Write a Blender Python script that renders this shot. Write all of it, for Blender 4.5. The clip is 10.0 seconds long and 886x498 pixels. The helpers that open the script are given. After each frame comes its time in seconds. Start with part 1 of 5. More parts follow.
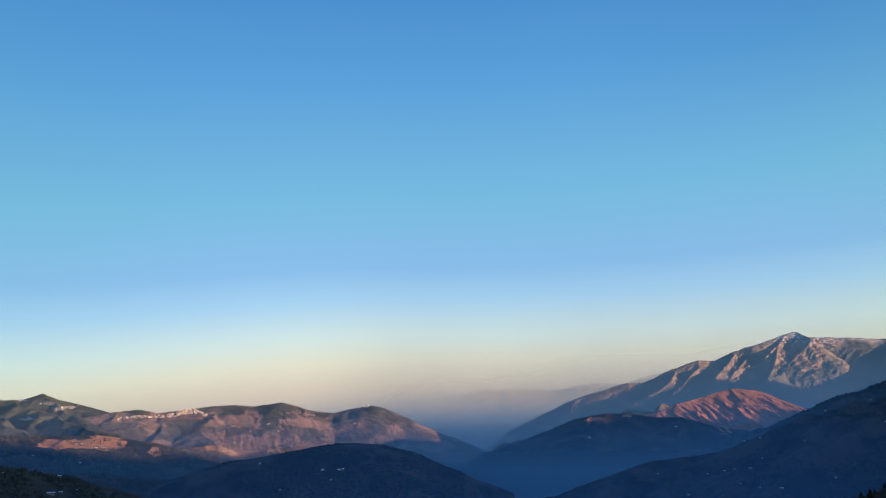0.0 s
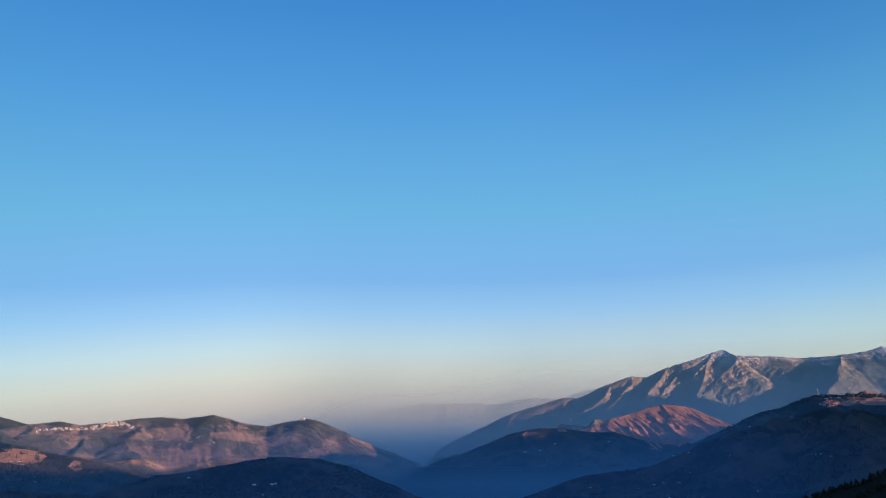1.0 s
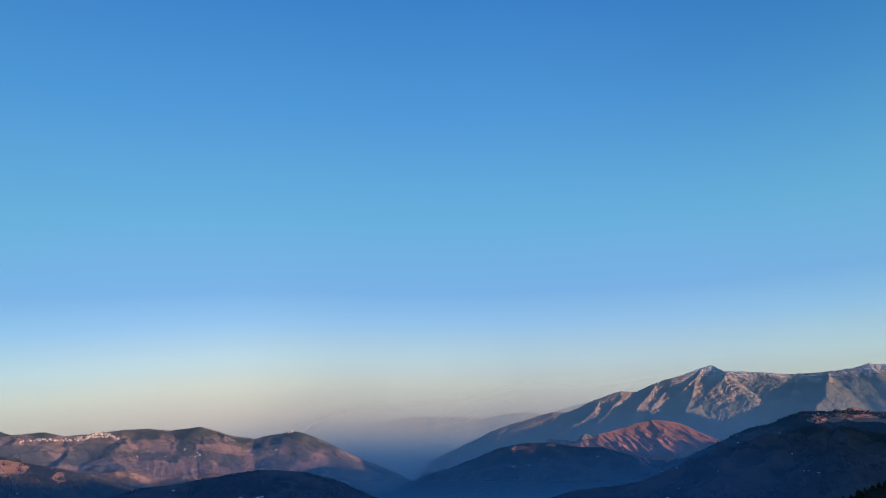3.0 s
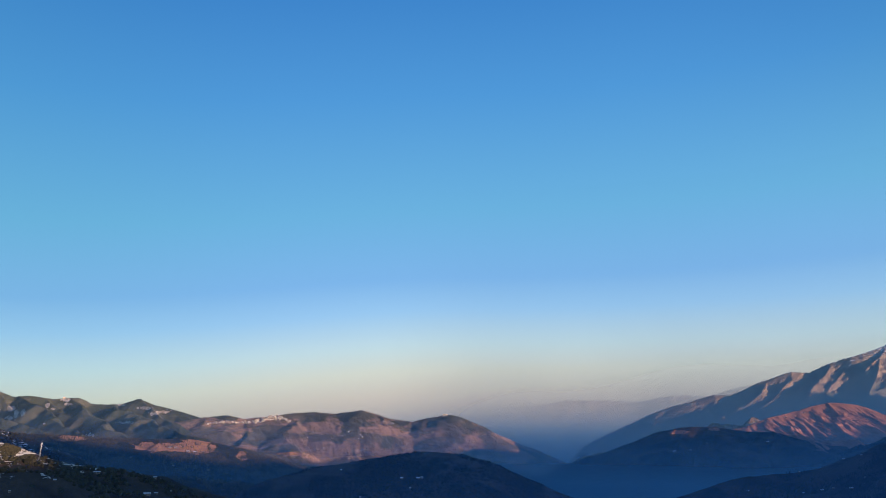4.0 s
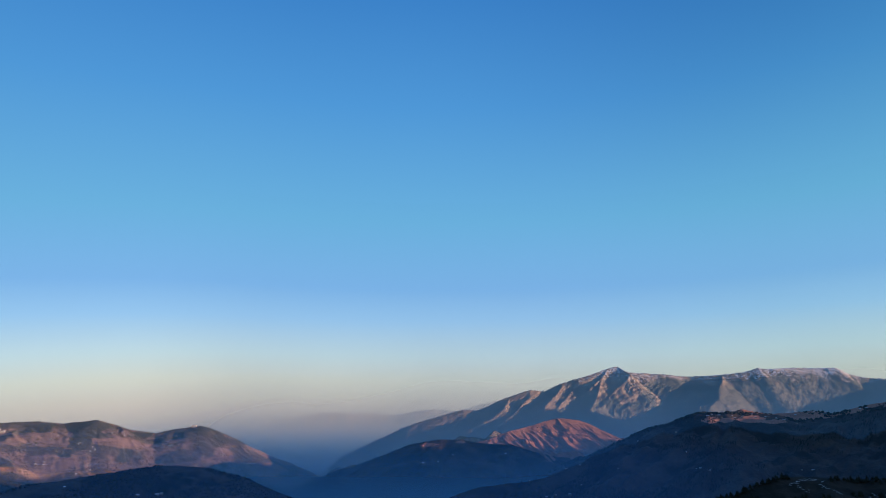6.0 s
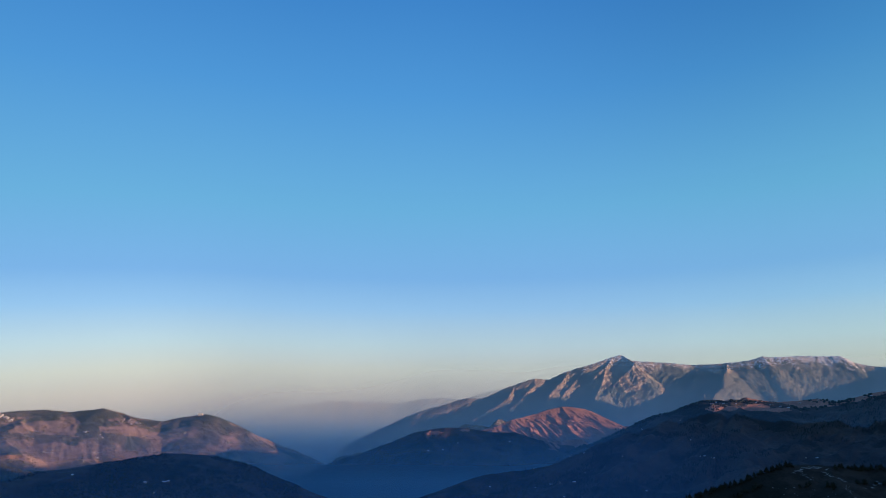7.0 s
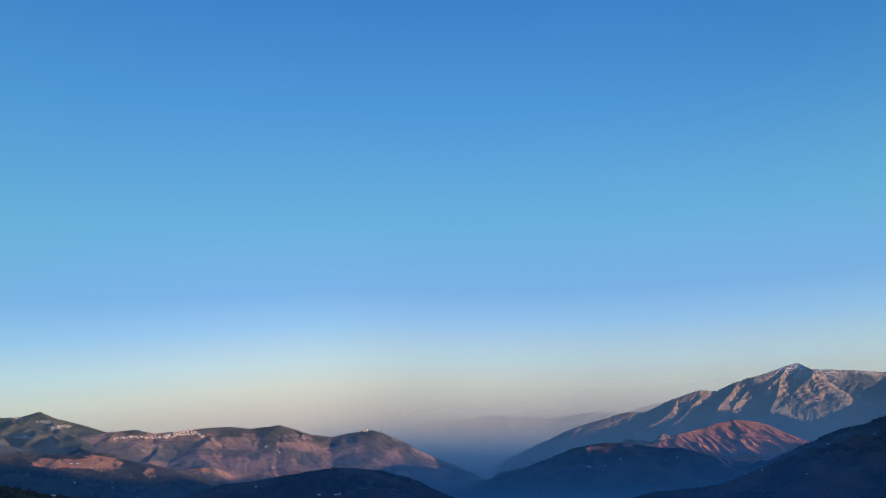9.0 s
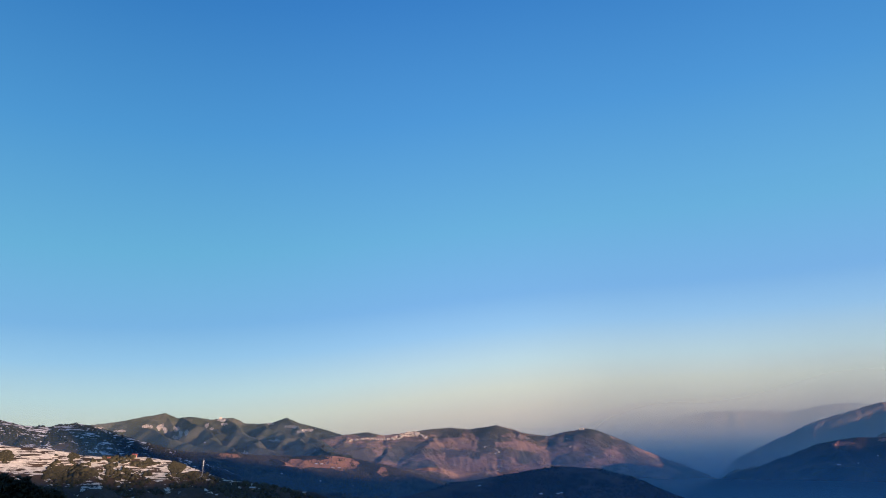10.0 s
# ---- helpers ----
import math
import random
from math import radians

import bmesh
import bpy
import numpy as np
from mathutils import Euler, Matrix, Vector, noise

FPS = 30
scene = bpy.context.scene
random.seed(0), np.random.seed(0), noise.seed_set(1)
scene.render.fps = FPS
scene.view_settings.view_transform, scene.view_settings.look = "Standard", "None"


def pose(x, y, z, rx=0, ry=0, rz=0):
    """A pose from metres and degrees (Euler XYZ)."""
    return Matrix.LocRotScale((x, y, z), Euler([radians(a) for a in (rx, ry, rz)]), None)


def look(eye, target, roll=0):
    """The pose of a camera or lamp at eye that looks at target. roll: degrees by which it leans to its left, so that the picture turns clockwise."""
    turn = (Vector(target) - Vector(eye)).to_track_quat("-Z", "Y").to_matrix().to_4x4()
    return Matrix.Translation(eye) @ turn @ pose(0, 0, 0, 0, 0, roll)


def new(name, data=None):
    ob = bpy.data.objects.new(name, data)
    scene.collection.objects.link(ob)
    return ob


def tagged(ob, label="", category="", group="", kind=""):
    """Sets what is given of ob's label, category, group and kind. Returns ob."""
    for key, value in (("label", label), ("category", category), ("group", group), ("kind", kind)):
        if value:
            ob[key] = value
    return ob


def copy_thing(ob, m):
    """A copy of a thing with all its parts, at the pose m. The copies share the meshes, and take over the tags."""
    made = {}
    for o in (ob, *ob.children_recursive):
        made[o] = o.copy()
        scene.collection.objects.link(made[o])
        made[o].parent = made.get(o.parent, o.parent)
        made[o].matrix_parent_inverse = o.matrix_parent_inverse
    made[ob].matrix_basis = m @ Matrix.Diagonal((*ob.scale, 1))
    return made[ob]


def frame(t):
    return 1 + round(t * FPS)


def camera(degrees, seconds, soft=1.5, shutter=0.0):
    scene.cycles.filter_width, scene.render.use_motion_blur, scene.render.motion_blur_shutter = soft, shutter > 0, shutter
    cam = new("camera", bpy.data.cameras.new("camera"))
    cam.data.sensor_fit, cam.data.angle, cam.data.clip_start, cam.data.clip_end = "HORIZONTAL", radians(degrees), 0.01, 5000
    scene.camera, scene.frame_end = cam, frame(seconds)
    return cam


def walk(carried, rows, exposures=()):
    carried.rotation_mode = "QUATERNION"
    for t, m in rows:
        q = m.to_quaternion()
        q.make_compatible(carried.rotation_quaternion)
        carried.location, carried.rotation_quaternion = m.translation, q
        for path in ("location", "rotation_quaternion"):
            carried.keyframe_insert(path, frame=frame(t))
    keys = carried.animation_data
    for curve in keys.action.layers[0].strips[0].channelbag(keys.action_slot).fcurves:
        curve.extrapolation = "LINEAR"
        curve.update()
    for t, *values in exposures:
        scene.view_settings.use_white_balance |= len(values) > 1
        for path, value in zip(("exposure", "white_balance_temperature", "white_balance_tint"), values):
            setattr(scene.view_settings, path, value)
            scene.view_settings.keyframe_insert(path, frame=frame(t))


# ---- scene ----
# ---------------------------------------------------------------- camera and its walk
cam = camera(65.8, 10.0, soft=0.8)

# seconds, yaw, pitch, roll: the camera stands on its hillside and turns by hand
TURNS = [
    (0.0, 1.45, 15.22, 0.75), (0.5, -1.88, 14.94, 0.84), (1.0, -3.62, 16.26, 0.59), (1.5, -1.73, 17.49, 0.53),
    (2.0, -4.92, 17.72, -0.06), (2.2, -6.49, 17.75, -0.13), (3.3, -1.38, 17.25, 0.60), (3.5, 2.0, 17.34, 0.37),
    (4.0, 8.05, 16.0, -0.4), (4.5, 12.21, 14.06, -1.47), (5.0, 5.62, 16.14, -1.12), (5.5, -5.74, 17.67, -0.66),
    (5.7, -10.29, 17.55, -0.2), (6.8, -12.3, 15.97, -0.09), (7.0, -11.19, 16.12, -0.08), (7.5, -10.47, 16.92, -0.84),
    (8.0, -11.47, 17.37, -0.69), (8.5, -4.8, 17.39, -0.5), (9.0, 1.62, 17.26, -0.33), (9.5, 5.48, 16.21, -0.17),
    (10.0, 18.88, 17.13, 0.02)]


def turned(yaw, pitch, roll):
    return pose(0, 0, 0, 0, 0, yaw) @ pose(0, 0, 0, pitch) @ pose(0, 0, 0, 0, roll) @ pose(0, 0, 0, 90)


walk(cam, [(t, turned(y, p, r)) for t, y, p, r in TURNS],
     exposures=[(0.0, 1.0, 7300, 10), (0.5, 1.06, 6700, 10), (1.0, 0.88, 6500, 10), (1.5, 0.8, 6500, 10), (3.5, 0.8, 6500, 10), (4.5, 0.85, 6500, 10), (5.5, 0.8, 6500, 10), (10.0, 0.8, 6500, 10)])

# ---------------------------------------------------------------- sky and sun
SUN_AZ, SUN_EL = 110.0, 5.5          # degrees clockwise from +Y, degrees above the horizon


def compass(az):
    """Unit vector on the ground at az degrees clockwise from +Y."""
    return np.array((math.sin(radians(az)), math.cos(radians(az))))


def to_linear(r, g, b):
    return tuple(((c / 255 + 0.055) / 1.055) ** 2.4 if c > 10 else c / 255 / 12.92 for c in (r, g, b)) + (1.0,)


def make_sky():
    world = bpy.data.worlds.new("evening_sky")
    scene.world = world
    world.use_nodes = True
    nt = world.node_tree
    nt.nodes.clear()
    out = nt.nodes.new("ShaderNodeOutputWorld")
    back = nt.nodes.new("ShaderNodeBackground")
    sky = nt.nodes.new("ShaderNodeTexSky")
    sky.sky_type = "NISHITA"
    sky.sun_disc = False
    sky.sun_elevation, sky.sun_rotation = radians(SUN_EL), radians(SUN_AZ)
    sky.altitude, sky.air_density, sky.dust_density, sky.ozone_density = 2200, 1.0, 1.2, 2.0
    coord = nt.nodes.new("ShaderNodeTexCoord")
    sep = nt.nodes.new("ShaderNodeSeparateXYZ")
    nt.links.new(coord.outputs["Generated"], sep.inputs[0])
    ramp = nt.nodes.new("ShaderNodeValToRGB")
    stops = [(-0.06, (28, 70, 122)), (-0.014, (48, 94, 148)), (0.006, (94, 130, 172)), (0.02, (138, 156, 182)), (0.034, (176, 175, 184)), (0.048, (198, 190, 186)), (0.062, (212, 202, 194)), (0.075, (217, 210, 199)), (0.105, (221, 225, 214)),
             (0.14, (200, 226, 236)), (0.19, (156, 204, 246)), (0.235, (127, 184, 239)), (0.33, (108, 180, 228)),
             (0.48, (80, 155, 221)), (0.62, (57, 129, 204)), (0.72, (46, 112, 190)), (0.85, (34, 90, 165)), (1.0, (28, 76, 148))]
    el = ramp.color_ramp.elements
    while len(el) < len(stops):
        el.new(0.5)
    for e, (p, c) in zip(el, stops):
        e.position, e.color = (p + 0.1) / 1.1, to_linear(*c)
    # the dusty band along the horizon is deepest over the open valley
    side = nt.nodes.new("ShaderNodeMapRange")
    side.interpolation_type = "SMOOTHSTEP"
    for key, value in zip(("From Min", "From Max", "To Min", "To Max"), (-0.8, -0.1, 0.172, 0.1)):
        side.inputs[key].default_value = value
    nt.links.new(sep.outputs["X"], side.inputs["Value"])
    lift = nt.nodes.new("ShaderNodeMath")
    lift.operation = "ADD"
    nt.links.new(sep.outputs["Z"], lift.inputs[0])
    nt.links.new(side.outputs["Result"], lift.inputs[1])
    scale = nt.nodes.new("ShaderNodeMath")
    scale.operation = "DIVIDE"
    nt.links.new(lift.outputs[0], scale.inputs[0])
    scale.inputs[1].default_value = 1.1
    nt.links.new(scale.outputs[0], ramp.inputs["Fac"])
    gain = nt.nodes.new("ShaderNodeMix")
    gain.data_type, gain.blend_type = "RGBA", "MULTIPLY"
    gain.inputs["Factor"].default_value = 1.0
    nt.links.new(sky.outputs[0], gain.inputs["A"])
    gain.inputs["B"].default_value = (0.10, 0.10, 0.10, 1)
    mix = nt.nodes.new("ShaderNodeMix")
    mix.data_type = "RGBA"
    mix.inputs["Factor"].default_value = SKY_SHARE
    nt.links.new(ramp.outputs["Color"], mix.inputs["A"])
    nt.links.new(gain.outputs["Result"], mix.inputs["B"])
    # the sky glows warmly round the low sun, far outside the view
    way = nt.nodes.new("ShaderNodeVectorMath")
    way.operation = "DOT_PRODUCT"
    nt.links.new(coord.outputs["Generated"], way.inputs[0])
    way.inputs[1].default_value = (math.sin(radians(SUN_AZ)) * math.cos(radians(SUN_EL)), math.cos(radians(SUN_AZ)) * math.cos(radians(SUN_EL)), math.sin(radians(SUN_EL)))
    near = nt.nodes.new("ShaderNodeMapRange")
    near.interpolation_type = "SMOOTHSTEP"
    for key, value in zip(("From Min", "From Max", "To Min", "To Max"), (0.45, 1.0, 0.0, 1.0)):
        near.inputs[key].default_value = value
    nt.links.new(way.outputs["Value"], near.inputs["Value"])
    warm = nt.nodes.new("ShaderNodeMix")
    warm.data_type, warm.blend_type = "RGBA", "ADD"
    nt.links.new(near.outputs["Result"], warm.inputs["Factor"])
    nt.links.new(mix.outputs["Result"], warm.inputs["A"])
    warm.inputs["B"].default_value = (0.25, 0.2, 0.17, 1)
    # clearer, slightly greener air to both sides of the valley's dust
    aside = nt.nodes.new("ShaderNodeMath")
    aside.operation = "ABSOLUTE"
    nt.links.new(sep.outputs["X"], aside.inputs[0])
    clear = nt.nodes.new("ShaderNodeMapRange")
    clear.interpolation_type = "SMOOTHSTEP"
    for key, value in zip(("From Min", "From Max"), (0.3, 0.68)):
        clear.inputs[key].default_value = value
    nt.links.new(aside.outputs[0], clear.inputs["Value"])
    tint = nt.nodes.new("ShaderNodeMix")
    tint.data_type = "RGBA"
    nt.links.new(clear.outputs["Result"], tint.inputs["Factor"])
    tint.inputs["A"].default_value, tint.inputs["B"].default_value = (1.0, 1.0, 0.985, 1), (0.94, 0.985, 0.925, 1)
    air = nt.nodes.new("ShaderNodeMix")
    air.data_type, air.blend_type = "RGBA", "MULTIPLY"
    air.inputs["Factor"].default_value = 1.0
    nt.links.new(warm.outputs["Result"], air.inputs["A"])
    nt.links.new(tint.outputs["Result"], air.inputs["B"])
    high = nt.nodes.new("ShaderNodeMapRange")
    high.interpolation_type = "SMOOTHSTEP"
    for key, value in zip(("From Min", "From Max"), (0.25, 0.62)):
        high.inputs[key].default_value = value
    nt.links.new(sep.outputs["Z"], high.inputs["Value"])
    east = nt.nodes.new("ShaderNodeMapRange")
    east.interpolation_type = "SMOOTHSTEP"
    for key, value in zip(("From Min", "From Max"), (0.1, 0.6)):
        east.inputs[key].default_value = value
    nt.links.new(sep.outputs["X"], east.inputs["Value"])
    deep = nt.nodes.new("ShaderNodeMath")
    deep.operation = "MULTIPLY"
    nt.links.new(high.outputs["Result"], deep.inputs[0])
    nt.links.new(east.outputs["Result"], deep.inputs[1])
    zenith = nt.nodes.new("ShaderNodeMix")
    zenith.data_type, zenith.blend_type = "RGBA", "MULTIPLY"
    nt.links.new(deep.outputs[0], zenith.inputs["Factor"])
    nt.links.new(air.outputs["Result"], zenith.inputs["A"])
    zenith.inputs["B"].default_value = (0.7, 0.78, 0.84, 1)
    nt.links.new(zenith.outputs["Result"], back.inputs["Color"])
    back.inputs["Strength"].default_value = 0.574
    nt.links.new(back.outputs[0], out.inputs[0])


SKY_SHARE = 0.06
make_sky()

lamp = bpy.data.lights.new("sun", "SUN")
lamp.energy, lamp.angle, lamp.color = 5.0, radians(0.5), (1.0, 0.64, 0.44)
sun_way = Vector((*(compass(SUN_AZ) * math.cos(radians(SUN_EL))), math.sin(radians(SUN_EL))))
sun = new("sun", lamp)
sun.matrix_world = look(sun_way * 100, (0, 0, 0))


# ---------------------------------------------------------------- materials
def material(name):
    m = bpy.data.materials.new(name)
    m.use_nodes = True
    nt = m.node_tree
    return m, nt, nt.nodes["Principled BSDF"]


def node(nt, kind, **inputs):
    n = nt.nodes.new(kind)
    for key, value in inputs.items():
        n.inputs[key].default_value = value
    return n


def noise_tex(nt, scale, detail=6, rough=0.55, vector=None):
    n = node(nt, "ShaderNodeTexNoise", Scale=scale, Detail=detail, Roughness=rough)
    if vector is None:
        geo = nt.nodes.new("ShaderNodeNewGeometry")
        vector = geo.outputs["Position"]
    nt.links.new(vector, n.inputs["Vector"])
    return n.outputs["Fac"]


def ramp2(nt, fac, lo, hi):
    n = node(nt, "ShaderNodeMapRange")
    n.inputs["From Min"].default_value, n.inputs["From Max"].default_value = lo, hi
    n.interpolation_type = "SMOOTHSTEP"
    nt.links.new(fac, n.inputs["Value"])
    return n.outputs["Result"]


def mix_col(nt, fac, a, b):
    n = nt.nodes.new("ShaderNodeMix")
    n.data_type = "RGBA"
    for sock, v in (("A", a), ("B", b), ("Factor", fac)):
        if isinstance(v, bpy.types.NodeSocket):
            nt.links.new(v, n.inputs[sock])
        else:
            n.inputs[sock].default_value = (*v, 1) if isinstance(v, tuple) else v
    return n.outputs["Result"]


def math_node(nt, op, a, b):
    n = nt.nodes.new("ShaderNodeMath")
    n.operation = op
    for i, v in enumerate((a, b)):
        if isinstance(v, bpy.types.NodeSocket):
            nt.links.new(v, n.inputs[i])
        else:
            n.inputs[i].default_value = v
    return n.outputs[0]


def terrain_material(name, soil, soil2, wood, wood_share, rock=None, rock_slope=0.75, snow=0.0, snow_z=1e6, snow_scale=0.02, fine=0.05, bump=1.0, snow_rise=0.0016, snow_lie=0.35, snow_colour=(0.78, 0.78, 0.8), bands=0.0):
    """Dry grass and bare soil, scrub and wood in patches, rock on steep ground, snow above snow_z and in patches."""
    m, nt, bsdf = material(name)
    geo = nt.nodes.new("ShaderNodeNewGeometry")
    sepn = nt.nodes.new("ShaderNodeSeparateXYZ")
    nt.links.new(geo.outputs["Normal"], sepn.inputs[0])
    sepp = nt.nodes.new("ShaderNodeSeparateXYZ")
    nt.links.new(geo.outputs["Position"], sepp.inputs[0])
    col = mix_col(nt, ramp2(nt, noise_tex(nt, fine * 0.25, 8, 0.6), 0.4, 0.62), soil, soil2)
    if wood_share > 0:
        w = ramp2(nt, noise_tex(nt, 0.006, 9, 0.62), 0.56 - wood_share * 0.3, 0.62 - wood_share * 0.3)
        col = mix_col(nt, w, col, wood)
    if rock:
        steep = ramp2(nt, math_node(nt, "ADD", sepn.outputs["Z"], math_node(nt, "MULTIPLY", noise_tex(nt, 0.03, 6), -0.25)), rock_slope, rock_slope - 0.12)
        col = mix_col(nt, steep, col, mix_col(nt, noise_tex(nt, 0.08, 5), tuple(c * 0.75 for c in rock), tuple(c * 1.25 for c in rock)))
    if snow > 0:
        n1 = noise_tex(nt, snow_scale, 9, 0.66)
        up = math_node(nt, "MULTIPLY", math_node(nt, "SUBTRACT", sepp.outputs["Z"], snow_z), snow_rise)
        up = node_clamp(nt, up, -0.5, 0.25)
        lie = math_node(nt, "MULTIPLY", math_node(nt, "SUBTRACT", sepn.outputs["Z"], 0.8), snow_lie)
        s = math_node(nt, "ADD", math_node(nt, "ADD", n1, up), lie)
        if bands:
            # field walls and steps along the contours
            flat = nt.nodes.new("ShaderNodeVectorMath")
            flat.operation = "MULTIPLY"
            nt.links.new(geo.outputs["Position"], flat.inputs[0])
            flat.inputs[1].default_value = (0.045, 0.045, 0.5)
            lines = noise_tex(nt, 1.0, 4, 0.6, flat.outputs[0])
            s = math_node(nt, "SUBTRACT", s, math_node(nt, "MULTIPLY", ramp2(nt, lines, 0.47, 0.56), bands))
        col = mix_col(nt, ramp2(nt, s, 0.62 - snow * 0.2, 0.67 - snow * 0.2), col, snow_colour)
    speck = noise_tex(nt, fine * 4, 3, 0.7)
    col = mix_col(nt, ramp2(nt, speck, 0.35, 0.7), mix_col(nt, 0.35, col, (0.02, 0.02, 0.015)), col)
    nt.links.new(col, bsdf.inputs["Base Color"])
    bsdf.inputs["Roughness"].default_value = 0.95
    bsdf.inputs["Specular IOR Level"].default_value = 0.1
    if bump:
        b = node(nt, "ShaderNodeBump", Strength=0.6, Distance=4.0 * bump)
        nt.links.new(noise_tex(nt, fine, 8, 0.65), b.inputs["Height"])
        nt.links.new(b.outputs[0], bsdf.inputs["Normal"])
    return m


def node_clamp(nt, v, lo, hi):
    n = node(nt, "ShaderNodeClamp", Min=lo, Max=hi)
    nt.links.new(v, n.inputs["Value"])
    return n.outputs[0]


def plain(name, colour, rough=0.8, metal=0.0, vary=0.25, scale=1.0):
    m, nt, bsdf = material(name)
    info = nt.nodes.new("ShaderNodeObjectInfo")
    dark = tuple(c * (1 - vary) for c in colour)
    col = mix_col(nt, noise_tex(nt, scale, 4), dark, colour)
    col = mix_col(nt, math_node(nt, "MULTIPLY", info.outputs["Random"], vary), col, tuple(c * 0.6 for c in colour))
    nt.links.new(col, bsdf.inputs["Base Color"])
    bsdf.inputs["Roughness"].default_value, bsdf.inputs["Metallic"].default_value = rough, metal
    return m


MAT_PEAK = terrain_material("high_mountain_ground", (0.42, 0.305, 0.20), (0.25, 0.19, 0.13), (0.05, 0.055, 0.036), 0.0, (0.48, 0.37, 0.27), 0.62, 0.33, 415, 0.085, fine=0.05, bump=1.8, snow_rise=0.0012, snow_lie=0.1)
MAT_HIGHWOOD = terrain_material("high_scrub_slope", (0.30, 0.285, 0.22), (0.23, 0.225, 0.175), (0.15, 0.16, 0.12), 0.2, None, 0.6, 0.1, 470, 0.06, fine=0.06, snow_rise=0.002, snow_lie=0.1)
MAT_RED = terrain_material("red_dry_grass", (0.52, 0.24, 0.165), (0.38, 0.18, 0.125), (0.12, 0.095, 0.06), -0.1, None, 0.5, bump=1.0, fine=0.08)
MAT_TOWN = terrain_material("dry_hill_ground", (0.43, 0.28, 0.215), (0.35, 0.235, 0.18), (0.18, 0.155, 0.12), 0.25, None, 0.5, bump=0.9)
MAT_WOOD = terrain_material("wooded_ridge_ground", (0.16, 0.16, 0.12), (0.12, 0.128, 0.095), (0.075, 0.09, 0.064), 0.3, None, 0.6, -0.2, 60, 0.018, snow_rise=0.0, snow_colour=(0.5, 0.4, 0.33))
MAT_PATCH = terrain_material("bare_snowy_patch", (0.62, 0.56, 0.49), (0.36, 0.31, 0.25), (0.1, 0.11, 0.08), -0.1, fine=0.12)
MAT_FIELD = terrain_material("dry_orange_field", (0.52, 0.27, 0.15), (0.3, 0.175, 0.105), (0.12, 0.10, 0.05), -0.2, bump=0.6, fine=0.1)
MAT_BENCH = terrain_material("forest_bench_ground", (0.07, 0.066, 0.042), (0.045, 0.045, 0.03), (0.028, 0.034, 0.021), 0.3)
MAT_SNOW = terrain_material("terraced_snow_ground", (0.10, 0.072, 0.052), (0.035, 0.03, 0.025), (0.03, 0.03, 0.022), 0.0, None, 0.7, 0.27, -38, 0.05, snow_rise=0.007, snow_lie=0.1, snow_colour=(0.64, 0.62, 0.55), bands=0.3)
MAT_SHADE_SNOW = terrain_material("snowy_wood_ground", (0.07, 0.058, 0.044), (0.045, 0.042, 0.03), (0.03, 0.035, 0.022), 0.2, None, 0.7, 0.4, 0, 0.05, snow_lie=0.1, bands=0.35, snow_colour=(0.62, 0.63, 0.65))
MAT_SCRUBTOP = terrain_material("scrub_covered_ground", (0.24, 0.205, 0.165), (0.18, 0.165, 0.13), (0.12, 0.122, 0.095), 0.4, None, 0.5, bump=0.9, fine=0.08)
# base colour lowered to deepen the evening shade on these hills
MAT_DARK = terrain_material("shade_darkened_hill_ground", (0.092, 0.068, 0.053), (0.05, 0.042, 0.035), (0.028, 0.03, 0.024), 0.1)
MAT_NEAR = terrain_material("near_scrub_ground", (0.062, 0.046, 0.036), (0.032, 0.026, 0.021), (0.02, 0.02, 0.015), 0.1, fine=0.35)


